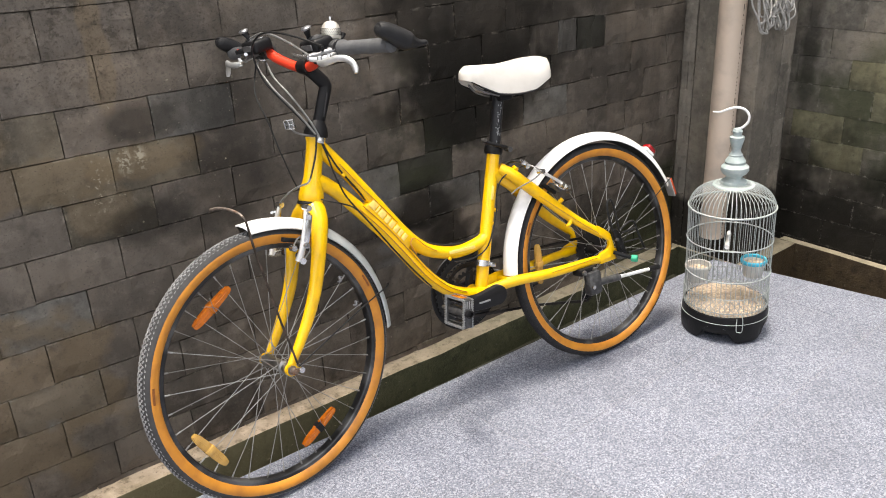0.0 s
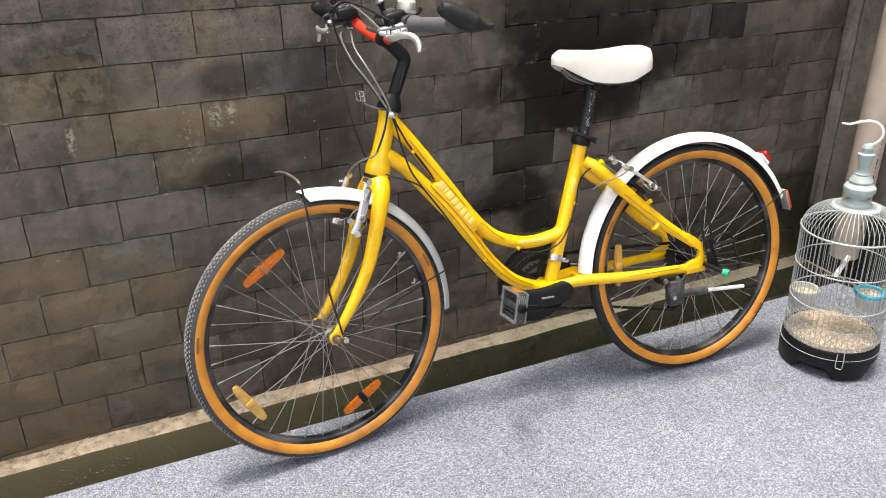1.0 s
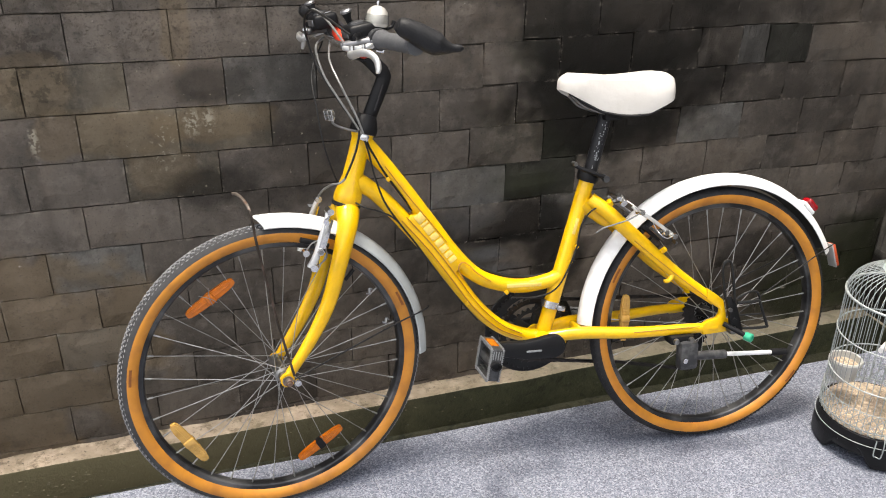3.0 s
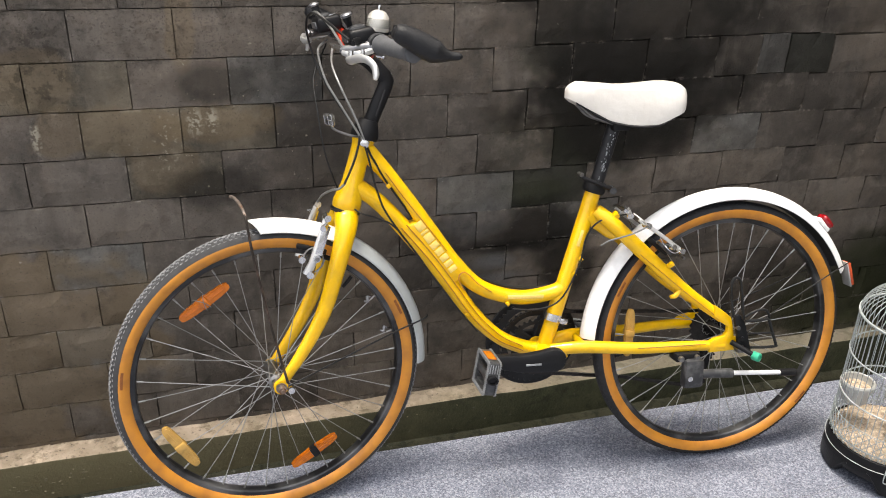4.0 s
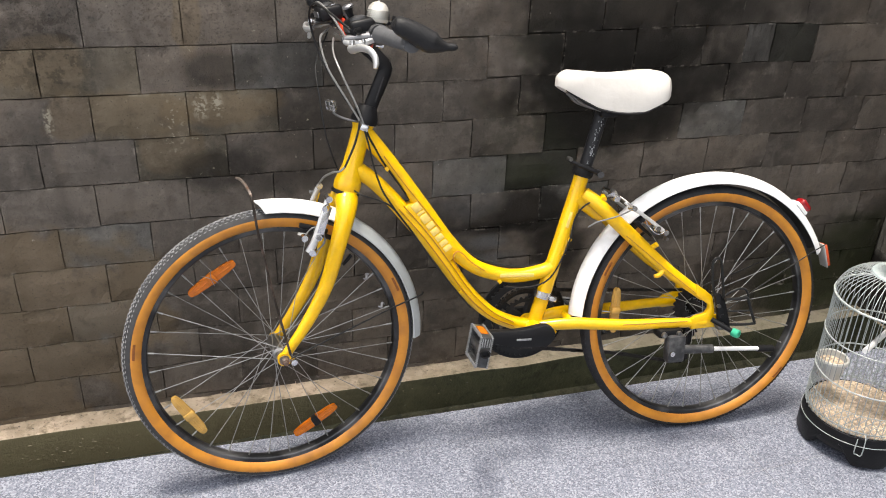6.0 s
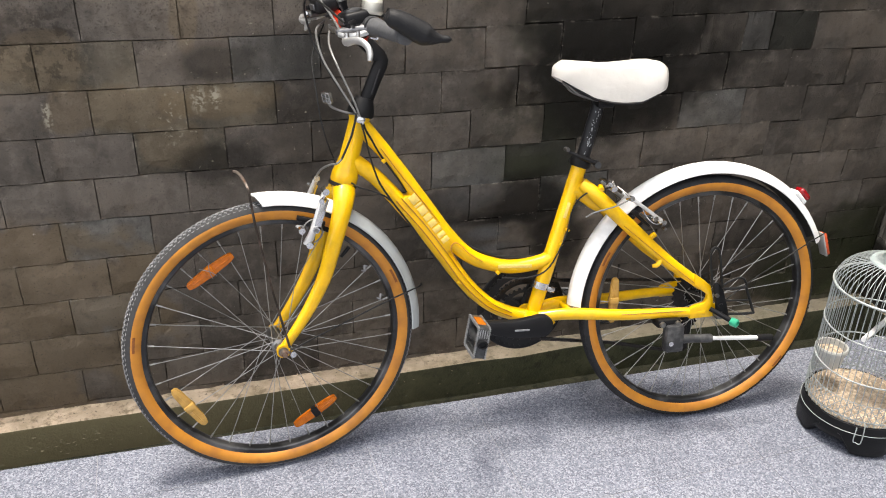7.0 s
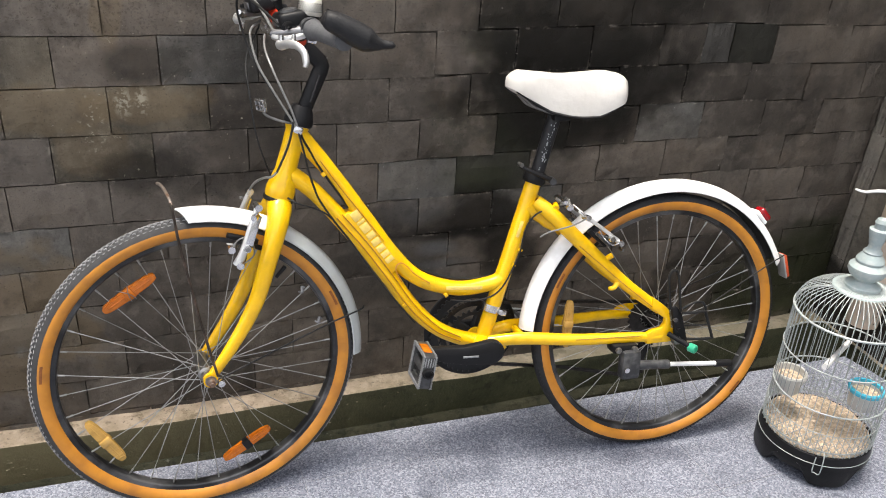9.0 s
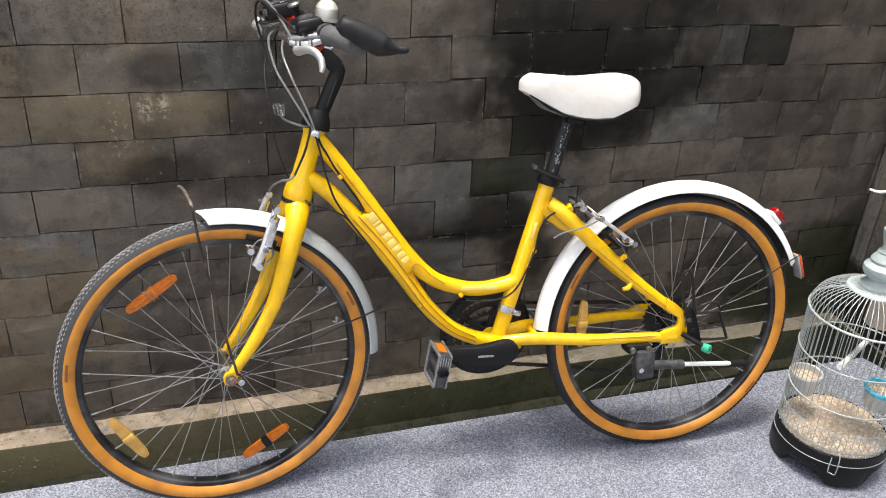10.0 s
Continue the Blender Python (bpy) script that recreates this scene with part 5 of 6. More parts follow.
part("seat_clamp", lathe(bmesh.new(), [(0.0165, -0.014), (0.0215, -0.014), (0.0245, -0.008), (0.0240, 0.006), (0.0205, 0.012), (0.0165, 0.012)], 24, "z", True), BLACK, bike, "", Matrix.Translation((0.684, 0, 0.668)) @ Matrix.Rotation(radians(17), 4, "Y"))
part("clamp_lever", tube([(0.716, -0.022, 0.664), (0.700, -0.029, 0.670), (0.670, -0.027, 0.682), (0.650, -0.022, 0.691), (0.641, -0.020, 0.698)], [0.0045, 0.0050, 0.0045, 0.0045, 0.0040], 10), BLACK, bike, "black seat clamp lever")
part("clamp_nut", bar((0.712, -0.034, 0.662), (0.714, -0.012, 0.664), 0.0072, 12), DARK_ALLOY, bike)
part("clamp_bolt", bar((0.643, -0.027, 0.698), (0.641, -0.014, 0.699), 0.0048, 12), STEEL, bike)


def saddle_mesh():
    """Lofted saddle: narrow nose, wide tail, dropped skirts, slightly dished top."""
    bm = bmesh.new()
    rows = []
    n = 34
    for i in range(n + 1):
        k = 0.5 - 0.5 * math.cos(math.pi * i / n)
        x = 0.609 + 0.258 * k
        w = 0.030 + 0.060 * (1 / (1 + math.exp(-(k - 0.52) * 11)))
        end = min(1.0, (k / 0.10) ** 0.5 if k < 0.10 else 1.0, ((1 - k) / 0.14) ** 0.5 if k > 0.86 else 1.0)
        w *= max(end, 0.06)
        top = 0.8845 + 0.0035 * math.cos(k * 2 * math.pi) - 0.001 * k
        low = float(np.interp(k, (0, 0.21, 0.33, 0.43, 0.55, 0.68, 0.85, 1.0), (0.855, 0.824, 0.808, 0.8015, 0.799, 0.803, 0.826, 0.842)))
        top -= (1 - end) * 0.020
        skirt = top - 0.012 - low
        ring = []
        m = 18
        for j in range(m + 1):
            u = -1 + 2 * j / m
            if abs(u) < 0.7:
                y = w * 0.93 * u / 0.7
                z = top - 0.012 * (abs(u) / 0.7) ** 3
            else:
                v = (abs(u) - 0.7) / 0.3
                y = math.copysign(w * (0.93 + 0.07 * math.sin(v * math.pi * 0.75)), u)
                z = top - 0.012 - skirt * v
            wob = noise.noise(Vector((x * 38, y * 38, z * 38))) * 0.0011
            ring.append(bm.verts.new((x, y + (wob if y > 0 else -wob), z + wob)))
        for v in (0.78, 0.4, 0.0, -0.4, -0.78):
            ring.append(bm.verts.new((x, w * 0.8 * v, top - 0.012 - skirt * 0.72)))
        rows.append(ring)
    for a, b in zip(rows, rows[1:]):
        for j in range(len(a)):
            bm.faces.new((a[j], a[(j + 1) % len(a)], b[(j + 1) % len(a)], b[j]))
    bm.faces.new(rows[0])
    bm.faces.new(rows[-1][::-1])
    return bm


saddle = part("saddle", saddle_mesh(), VINYL, bike, "white vinyl covered saddle with wrinkles")
for s in (-1, 1):
    rim = [(0.609 + 0.258 * k, s * 0.97 * (0.030 + 0.060 / (1 + math.exp(-(k - 0.52) * 11))), float(np.interp(k, (0, 0.21, 0.33, 0.43, 0.55, 0.68, 0.85, 1.0), (0.855, 0.824, 0.808, 0.8015, 0.799, 0.803, 0.826, 0.842))) - 0.001) for k in np.linspace(0.05, 0.80, 14)]
    part("saddle_rim", tube(rim, [0.0012, 0.0032, 0.0030, 0.0028, 0.0012], 8, steps=2), BLACK, saddle, "dark edge of the saddle shell")
part("saddle_underside", box(bmesh.new(), (0.700, -0.034, 0.815), (0.800, 0.034, 0.822), 0.003), BLACK, saddle)
for s in (-1, 1):
    part("saddle_rail", tube([(0.640, s * 0.010, 0.838), (0.672, s * 0.018, 0.814), (0.745, s * 0.022, 0.796), (0.822, s * 0.032, 0.816)], 0.0032, 8), STEEL, saddle)
part("saddle_clamp", box(bmesh.new(), (0.708, -0.026, 0.786), (0.748, 0.026, 0.806), 0.005), BLACK, saddle)

# drivetrain
part("bottom_axle", bar((0.576, -0.062, 0.303), (0.576, 0.062, 0.303), 0.009, 14), STEEL, bike)


def crank_outline():
    pts = []
    for k in range(13):
        a = radians(-80 + 170 * k / 12)
        pts.append((0.573 + 0.030 * math.cos(a), 0.3145 + 0.0265 * math.sin(a)))
    for x, z in ((0.549, 0.337), (0.515, 0.3325), (0.47, 0.3355), (0.436, 0.3365)):
        pts.append((x, z))
    for k in range(1, 8):
        a = radians(90 + 180 * k / 8)
        pts.append((0.430 + 0.016 * math.cos(a), 0.3205 + 0.016 * math.sin(a)))
    for x, z in ((0.45, 0.308), (0.475, 0.300), (0.51, 0.292), (0.545, 0.289)):
        pts.append((x, z))
    return pts


part("crank_cover", plate(crank_outline(), 0.022, 0.006), BLACK, bike, "black moulded crank", Matrix.Translation((0, -0.078, 0)))
part("crank_mark", box(bmesh.new(), (-0.017, -0.001, -0.0022), (0.017, 0.001, 0.0022), 0.0004), WORN_ALLOY, bike, "faded grey printed bar", Matrix.Translation((0.528, -0.0895, 0.3115)) @ Matrix.Rotation(radians(2), 4, "Y"))
part("crank_arm", plate([(0.560, 0.288), (0.592, 0.288), (0.730, 0.268), (0.744, 0.283), (0.732, 0.297), (0.592, 0.320), (0.562, 0.318)], 0.014, 0.004), BLACK, bike, "", Matrix.Translation((0, 0.092, 0)))


PEDAL_GREY = material("brushed_grey_alloy", (0.075, 0.077, 0.080), 0.4, metal=0.5, spots=0.6, scale=90)


def build_pedal(m):
    """Cage pedal: an open frame with fine teeth, a ribbed core, reflectors at both ends."""
    m = m @ Matrix.Diagonal((0.76, 0.94, 0.92, 1))
    bm = box(bmesh.new(), (-0.012, -0.034, -0.010), (0.012, 0.044, 0.010), 0.005)
    for k in range(5):
        box(bm, (-0.034 + 0.0155 * k, -0.034, -0.008), (-0.031 + 0.0155 * k, 0.034, 0.008), 0.001, segments=1)
    body = part("pedal", bm, DARK_ALLOY, bike, "grey alloy cage pedal with a dark core", m)
    for s in (-1, 1):
        part("pedal_end", box(bmesh.new(), (-0.044, s * 0.038 - 0.004, -0.0125), (0.044, s * 0.038 + 0.004, 0.0125), 0.003), PEDAL_GREY, body, "", m)
        part("pedal_side", box(bmesh.new(), (s * 0.042 - 0.004, -0.038, -0.0125), (s * 0.042 + 0.004, 0.038, 0.0125), 0.003), PEDAL_GREY, body, "", m)
        part("pedal_reflector", box(bmesh.new(), (s * 0.045 - 0.003, -0.022, -0.0095), (s * 0.045 + 0.003, 0.022, 0.0095), 0.002), ORANGE, body, "orange reflector", m)
        bm = bmesh.new()
        for edge in (-1, 1):
            box(bm, (-0.0440, edge * 0.0385 - 0.0028, s * 0.0128 - 0.0012), (0.0440, edge * 0.0385 + 0.0028, s * 0.0128 + 0.0008), 0.0006, segments=1)
            box(bm, (edge * 0.0425 - 0.0028, -0.0385, s * 0.0128 - 0.0012), (edge * 0.0425 + 0.0028, 0.0385, s * 0.0128 + 0.0008), 0.0006, segments=1)
            for k in range(17):
                box(bm, (-0.0430 + k * 0.0053, edge * 0.0395 - 0.0040, s * 0.0132 - 0.0018), (-0.0405 + k * 0.0053, edge * 0.0395 + 0.0040, s * 0.0132 + 0.0018), 0)
                if k < 15:
                    box(bm, (edge * 0.0432 - 0.0040, -0.0380 + k * 0.0053, s * 0.0132 - 0.0018), (edge * 0.0432 + 0.0040, -0.0355 + k * 0.0053, s * 0.0132 + 0.0018), 0)
        ob = part("tooth", bm, WORN_ALLOY, body, "worn grey teeth", m, False)
        ob["kind"] = "stuff"
        for k in (-1.5, -0.5, 0.5, 1.5):
            part("end_rib", box(bmesh.new(), (0.016, s * 0.042 - 0.0012, k * 0.0056 - 0.001), (0.040, s * 0.042 + 0.0012, k * 0.0056 + 0.001), 0.0005, segments=1), WORN_ALLOY, body, "", m)
    part("spindle_cap", lathe(bmesh.new(), [(0.0001, -0.044), (0.0085, -0.044), (0.0095, -0.050), (0.0125, -0.049), (0.0130, -0.034), (0.0001, -0.034)], 18, "y"), BLACK, body, "", m)
    part("pedal_spindle", bar((0, 0.040, 0), (0, 0.070, 0), 0.006, 10), STEEL, body, "", m)
    return body


build_pedal(Matrix.Translation((0.408, -0.150, 0.334)) @ Matrix.Rotation(radians(-80), 4, "Y"))
build_pedal(Matrix.Translation((0.738, 0.150, 0.283)) @ Matrix.Rotation(radians(10), 4, "Y") @ Matrix.Rotation(math.pi, 4, "Z"))


def gear(teeth, r, thick, y, holes=5, bore=0.83):
    """A toothed ring with a spider of arms."""
    bm = bmesh.new()
    out, inn = [], []
    for k in range(teeth * 4):
        a = 2 * math.pi * k / (teeth * 4)
        rr = r + (0.0035 if k % 4 in (1, 2) else -0.002)
        out.append((rr * math.cos(a), rr * math.sin(a)))
        inn.append((r * bore * math.cos(a), r * bore * math.sin(a)))
    n = len(out)
    v = [[bm.verts.new((p[0], yy, p[1])) for p in ring] for ring in (out, inn) for yy in (y - thick / 2, y + thick / 2)]
    for i in range(n):
        j = (i + 1) % n
        bm.faces.new((v[0][i], v[0][j], v[2][j], v[2][i]))
        bm.faces.new((v[1][i], v[3][i], v[3][j], v[1][j]))
        bm.faces.new((v[0][i], v[1][i], v[1][j], v[0][j]))
        bm.faces.new((v[2][i], v[2][j], v[3][j], v[3][i]))
    for k in range(holes):
        box(bm, (0.010, y - thick * 0.7, -0.008), (r * 0.86, y + thick * 0.7, 0.008), 0.002, Matrix.Rotation(2 * math.pi * k / holes, 4, "Y"), segments=1)
    return bm


for teeth, r, y in ((46, 0.096, 0.060), (36, 0.077, 0.053), (26, 0.055, 0.046)):
    part("chainring", gear(teeth, r, 0.003, y), RIM_BLACK, bike, "dark toothed chainring", Matrix.Translation((0.576, 0, 0.303)))
part("chain_disc", lathe(bmesh.new(), [(0.088, 0.066), (0.107, 0.066), (0.109, 0.068), (0.107, 0.070), (0.088, 0.070)], 48, "y", True), BLACK, bike, "black plastic chain guard ring", Matrix.Translation((0.576, 0, 0.303)))
for k in range(6):
    part("cassette_cog", gear(14 + 2 * k, 0.030 + 0.0045 * k, 0.002, 0.052 - 0.0045 * k, 0, 0.45), CHAIN, bike, "", Matrix.Translation(R_HUB))
# derailleur with its two pulleys
part("derailleur_body", tube([(1.012, 0.076, 0.292), (1.030, 0.084, 0.270), (1.022, 0.078, 0.240)], [0.012, 0.013, 0.011], 12), BLACK, bike)
part("derailleur_cage", plate([(1.014, 0.246), (1.034, 0.240), (1.010, 0.160), (0.990, 0.160)], 0.016, 0.003), BLACK, bike, "", Matrix.Translation((0, 0.056, 0)))
for x, z in ((1.020, 0.236), (1.000, 0.168)):
    part("pulley", gear(11, 0.019, 0.005, 0.056, 0, 0.3), BLACK, bike, "", Matrix.Translation((x, 0, z)))


def chain_mesh(points, y, xf=None):
    bm = bmesh.new()
    line = [Vector((x, y, z)) for x, z in points]
    step = 0.0127
    for a, b in zip(line, line[1:]):
        d = (b - a)
        n = max(1, int(d.length / step))
        ang = math.atan2(d.z, d.x)
        for i in range(n):
            p = a.lerp(b, (i + 0.5) / n)
            w = 0.0035 if i % 2 else 0.0022
            box(bm, (-0.0075, -w, -0.0036), (0.0075, w, 0.0036), 0, Matrix.Translation(p) @ Matrix.Rotation(-ang, 4, "Y"))
    return bm


ring = [(0.576 + 0.074 * math.cos(radians(a)), 0.303 + 0.074 * math.sin(radians(a))) for a in range(84, 285, 12)]
cogs = [(1.008 + 0.040 * math.cos(radians(a)), 0.305 + 0.040 * math.sin(radians(a))) for a in range(86, -91, -16)]
ob = part("chain", chain_mesh(ring + [(0.80, 0.196), (0.990, 0.152), (1.014, 0.158), (1.012, 0.200), (1.006, 0.236)] + cogs[::-1][2:] + [ring[0]], 0.050), CHAIN, bike, "dark oily chain", None, False)
ob["kind"] = "stuff"
part("front_derailleur", plate([(0.632, 0.372), (0.650, 0.382), (0.656, 0.410), (0.634, 0.408), (0.612, 0.394)], 0.014, 0.003), CHAIN, bike, "", Matrix.Translation((0, 0.052, 0)))
part("derailleur_band", lathe(bmesh.new(), [(0.0165, -0.008), (0.0200, -0.008), (0.0200, 0.008), (0.0165, 0.008)], 22, "z", True), CHROME, bike, "silver clamp band", Matrix.Translation((0.599, 0, 0.383)) @ Matrix.Rotation(radians(16), 4, "Y"))
part("band_bolt", box(bmesh.new(), (0.012, -0.020, -0.006), (0.030, -0.008, 0.006), 0.002), CHROME, bike, "", Matrix.Translation((0.599, 0, 0.380)) @ Matrix.Rotation(radians(16), 4, "Y"))

# kickstand, folded up
part("kickstand_clamp", box(bmesh.new(), (0.858, -0.088, 0.282), (0.916, -0.050, 0.302), 0.005), BLACK, bike)
kick = part("kickstand", box(bmesh.new(), (-0.024, -0.014, -0.034), (0.022, 0.014, 0.034), 0.008), DARK_ALLOY, bike, "black kickstand bracket with a grey folded leg", Matrix.Translation((0.900, -0.086, 0.256)))
part("kickstand_bolt", bar((0.886, -0.104, 0.248), (0.886, -0.100, 0.248), 0.006, 10), CHROME, kick)
part("kickstand_sleeve", bar((0.905, -0.088, 0.252), (0.996, -0.088, 0.246), 0.0105, 12), DARK_ALLOY, kick)
part("kickstand_leg", bar((0.994, -0.088, 0.246), (1.122, -0.086, 0.234), 0.0052, 12), WHITE, kick, "pale grey painted leg")
part("kickstand_foot", bar((1.120, -0.086, 0.234), (1.160, -0.086, 0.231), 0.0085, 12), BLACK, kick)
for x in (0.868, 0.906):
    part("kickstand_screw", lathe(bmesh.new(), [(0.0001, -0.095), (0.006, -0.094), (0.007, -0.090), (0.007, -0.086), (0.0001, -0.086)], 12, "y"), STEEL, kick, "", Matrix.Translation((x, 0, 0.292)))
part("stay_bolt", lathe(bmesh.new(), [(0.0001, -0.072), (0.0065, -0.0715), (0.0075, -0.069), (0.0075, -0.056), (0.0001, -0.056)], 14, "y"), CHROME, bike, "", STEER @ Matrix.Translation((0.018, 0, 0.302)))
part("axle_plate", plate([(0.985, 0.384), (0.999, 0.386), (1.013, 0.369), (1.026, 0.330), (1.036, 0.296), (1.024, 0.292), (1.003, 0.306), (0.996, 0.340)], 0.010, 0.003), BLACK, bike, "black bracket plate at the rear axle", Matrix.Translation((0, -0.090, 0)))
# carrier bracket wires beside the rear axle
part("bracket_wire", tube([(0.980, -0.098, 0.384), (0.974, -0.098, 0.412), (0.968, -0.098, 0.450), (0.971, -0.098, 0.468), (0.979, -0.098, 0.473), (0.988, -0.098, 0.466), (0.995, -0.098, 0.436), (1.002, -0.098, 0.396), (1.006, -0.098, 0.376)], 0.0034, 8, steps=6), CABLE_BLACK, bike)
bracket = part("bracket_wire", tube([(1.007, -0.104, 0.374), (1.034, -0.108, 0.375), (1.058, -0.108, 0.376), (1.063, -0.108, 0.372), (1.073, -0.108, 0.346), (1.086, -0.108, 0.314), (1.085, -0.108, 0.310), (1.056, -0.108, 0.310), (1.024, -0.106, 0.312)], 0.0034, 8, steps=6), CABLE_BLACK, bike)
part("bracket_arch", tube([(1.006, -0.104, 0.384), (1.018, -0.107, 0.393), (1.036, -0.108, 0.399), (1.052, -0.108, 0.397), (1.060, -0.108, 0.386), (1.063, -0.108, 0.374)], 0.0028, 8, steps=6), CABLE_BLACK, bracket)
part("bracket_bar", bar((1.014, -0.106, 0.345), (1.074, -0.108, 0.343), 0.0022, 8), CABLE_BLACK, bracket)
part("bracket_bolt", bar((0.996, -0.092, 0.356), (0.996, -0.100, 0.356), 0.0048, 8), DARK_ALLOY, bike)
part("bracket_bolt", bar((1.008, -0.092, 0.330), (1.008, -0.100, 0.330), 0.0054, 8), BLACK, bike)
part("axle_bar", bar((0.988, -0.086, 0.320), (1.028, -0.114, 0.297), 0.0058, 12), BLACK, bike)
part("axle_cap", lathe(bmesh.new(), [(0.0001, -0.008), (0.0092, -0.008), (0.0100, -0.006), (0.0100, 0.008), (0.0075, 0.0095), (0.0062, 0.0095), (0.0058, 0.004), (0.0001, 0.004)], 22), GREEN_CAP, bike, "green plastic end cap", Matrix.Translation((1.033, -0.118, 0.294)) @ Vector((0, 0, 1)).rotation_difference(Vector((0.45, -0.8, -0.1)).normalized()).to_matrix().to_4x4())


# ---- bird cage ----
CAGE = Matrix.Translation((2.064, 1.180, -0.0144)) @ Matrix.Rotation(radians(-1.5), 4, Vector((0.88, 0.47, 0)))
cage = thing("bird_cage", CAGE, "pale blue-grey domed wire bird cage standing on the tiles", "bird cage")
R_CAGE = 0.122
bm = lathe(bmesh.new(), [(0.0001, 0.030), (0.120, 0.030), (0.1245, 0.036), (0.1275, 0.048), (0.1270, 0.070), (0.1255, 0.086), (0.122, 0.088), (0.119, 0.082), (0.0001, 0.080)], 56)
tray = part("tray", bm, BLACK, cage, "black wooden base tray")


def cage_foot(turn):
    """A moulded lobe under the tray: flat in the middle, swept up into the tray at both sides."""
    bm = bmesh.new()
    rows = []
    for k in range(17):
        u = -1 + k / 8
        rise = max(0.0, (abs(u) - 0.45) / 0.55)
        z = 0.042 * rise * rise * (3 - 2 * rise)
        ring = [(0.086, 0.050), (0.090, z + 0.004), (0.096, z), (0.118, z), (0.1245, z + 0.004), (0.1285, z + 0.012), (0.1280, 0.052)]
        m = Matrix.Rotation(radians(turn + 35 * u), 3, "Z")
        rows.append([bm.verts.new(m @ Vector((r, 0, max(h, min(z + 0.001, 0.05))))) for r, h in ring])
    for a, b in zip(rows, rows[1:]):
        for i in range(6):
            bm.faces.new((a[i], a[i + 1], b[i + 1], b[i]))
    return bm


for k in range(4):
    part("foot", cage_foot(67 + 90 * k), BLACK, cage)
part("perch", bar((-0.100, -0.056, 0.311), (0.098, 0.064, 0.266), 0.0066, 14), WHITE, cage, "white plastic perch")
DOME = [(R_CAGE, 0.086), (R_CAGE, 0.20), (R_CAGE, 0.30), (R_CAGE, 0.398), (0.118, 0.418), (0.108, 0.436), (0.090, 0.451), (0.066, 0.462), (0.042, 0.468), (0.024, 0.470)]
data = finish(tube([(r, 0, z) for r, z in DOME], 0.00098, 6, steps=3), "bar", WIRE)
for k in range(56):
    ob = new("bar", data)
    ob.parent = cage
    ob.matrix_basis = Matrix.Rotation(2 * math.pi * k / 56, 4, "Z")
for z, r in ((0.100, 0.0018), (0.1465, 0.0010), (0.200, 0.0020), (0.300, 0.0019), (0.400, 0.0030)):
    bm = sweep(bmesh.new(), [((R_CAGE + 0.001) * math.cos(2 * math.pi * k / 64), (R_CAGE + 0.001) * math.sin(2 * math.pi * k / 64), z) for k in range(65)], r, 6, up=(0, 0, 1), caps=False)
    part("hoop", bm, WIRE, cage, "painted wire hoop")
part("tray_wire", sweep(bmesh.new(), [(0.1290 * math.cos(2 * math.pi * k / 64), 0.1290 * math.sin(2 * math.pi * k / 64), 0.066) for k in range(65)], 0.0009, 6, up=(0, 0, 1), caps=False), WIRE, cage, "wire hoop round the tray")
# crossed netting round the foot of the bars
bm = bmesh.new()
for s in (-1, 1):
    for k in range(44):
        pts = [((R_CAGE + 0.0025) * math.cos(2 * math.pi * (k + s * u * 2.4) / 44), (R_CAGE + 0.0025) * math.sin(2 * math.pi * (k + s * u * 2.4) / 44), 0.090 + 0.056 * u) for u in (0, 0.33, 0.66, 1)]
        sweep(bm, pts, 0.00085, 4, up=(0, 0, 1), caps=False)
ob = part("netting", bm, WIRE, cage, "fine crossed wire netting")
ob["kind"] = "stuff"
part("finial", lathe(bmesh.new(), [(0.0001, 0.484), (0.033, 0.486), (0.037, 0.490), (0.037, 0.496), (0.028, 0.502), (0.022, 0.508), (0.024, 0.514), (0.034, 0.520), (0.0395, 0.530), (0.0385, 0.540), (0.028, 0.550), (0.029, 0.556), (0.026, 0.562),
                                   (0.019, 0.572), (0.0195, 0.576), (0.014, 0.582), (0.0125, 0.590), (0.0165, 0.606), (0.0205, 0.622), (0.0205, 0.628), (0.0135, 0.631), (0.0125, 0.640), (0.0145, 0.644), (0.011, 0.652), (0.0001, 0.654)], 40),
     CAGE_PAINT, cage, "turned pale grey-blue wooden finial", Matrix.Translation((0, 0, -0.021)))
part("dome_cap", lathe(bmesh.new(), [(0.0001, 0.4905), (0.058, 0.487), (0.060, 0.484), (0.0001, 0.4855)], 40), CAGE_PAINT, cage, "", Matrix.Translation((0, 0, -0.021)))
hook_dir = Matrix.Translation((0, 0, -0.021)) @ Matrix.Rotation(radians(-62), 4, "Z")
hook = [(0.0, 0, 0.650), (0.014, 0, 0.657), (0.026, 0, 0.672), (0.027, 0, 0.690), (0.016, 0, 0.706), (-0.004, 0, 0.712), (-0.028, 0, 0.707), (-0.050, 0, 0.698), (-0.070, 0, 0.698)]
part("hook", tube(hook, [0.0035] * 7 + [0.003, 0.002], 10), WHITE, cage, "white enamelled hanging hook", hook_dir)
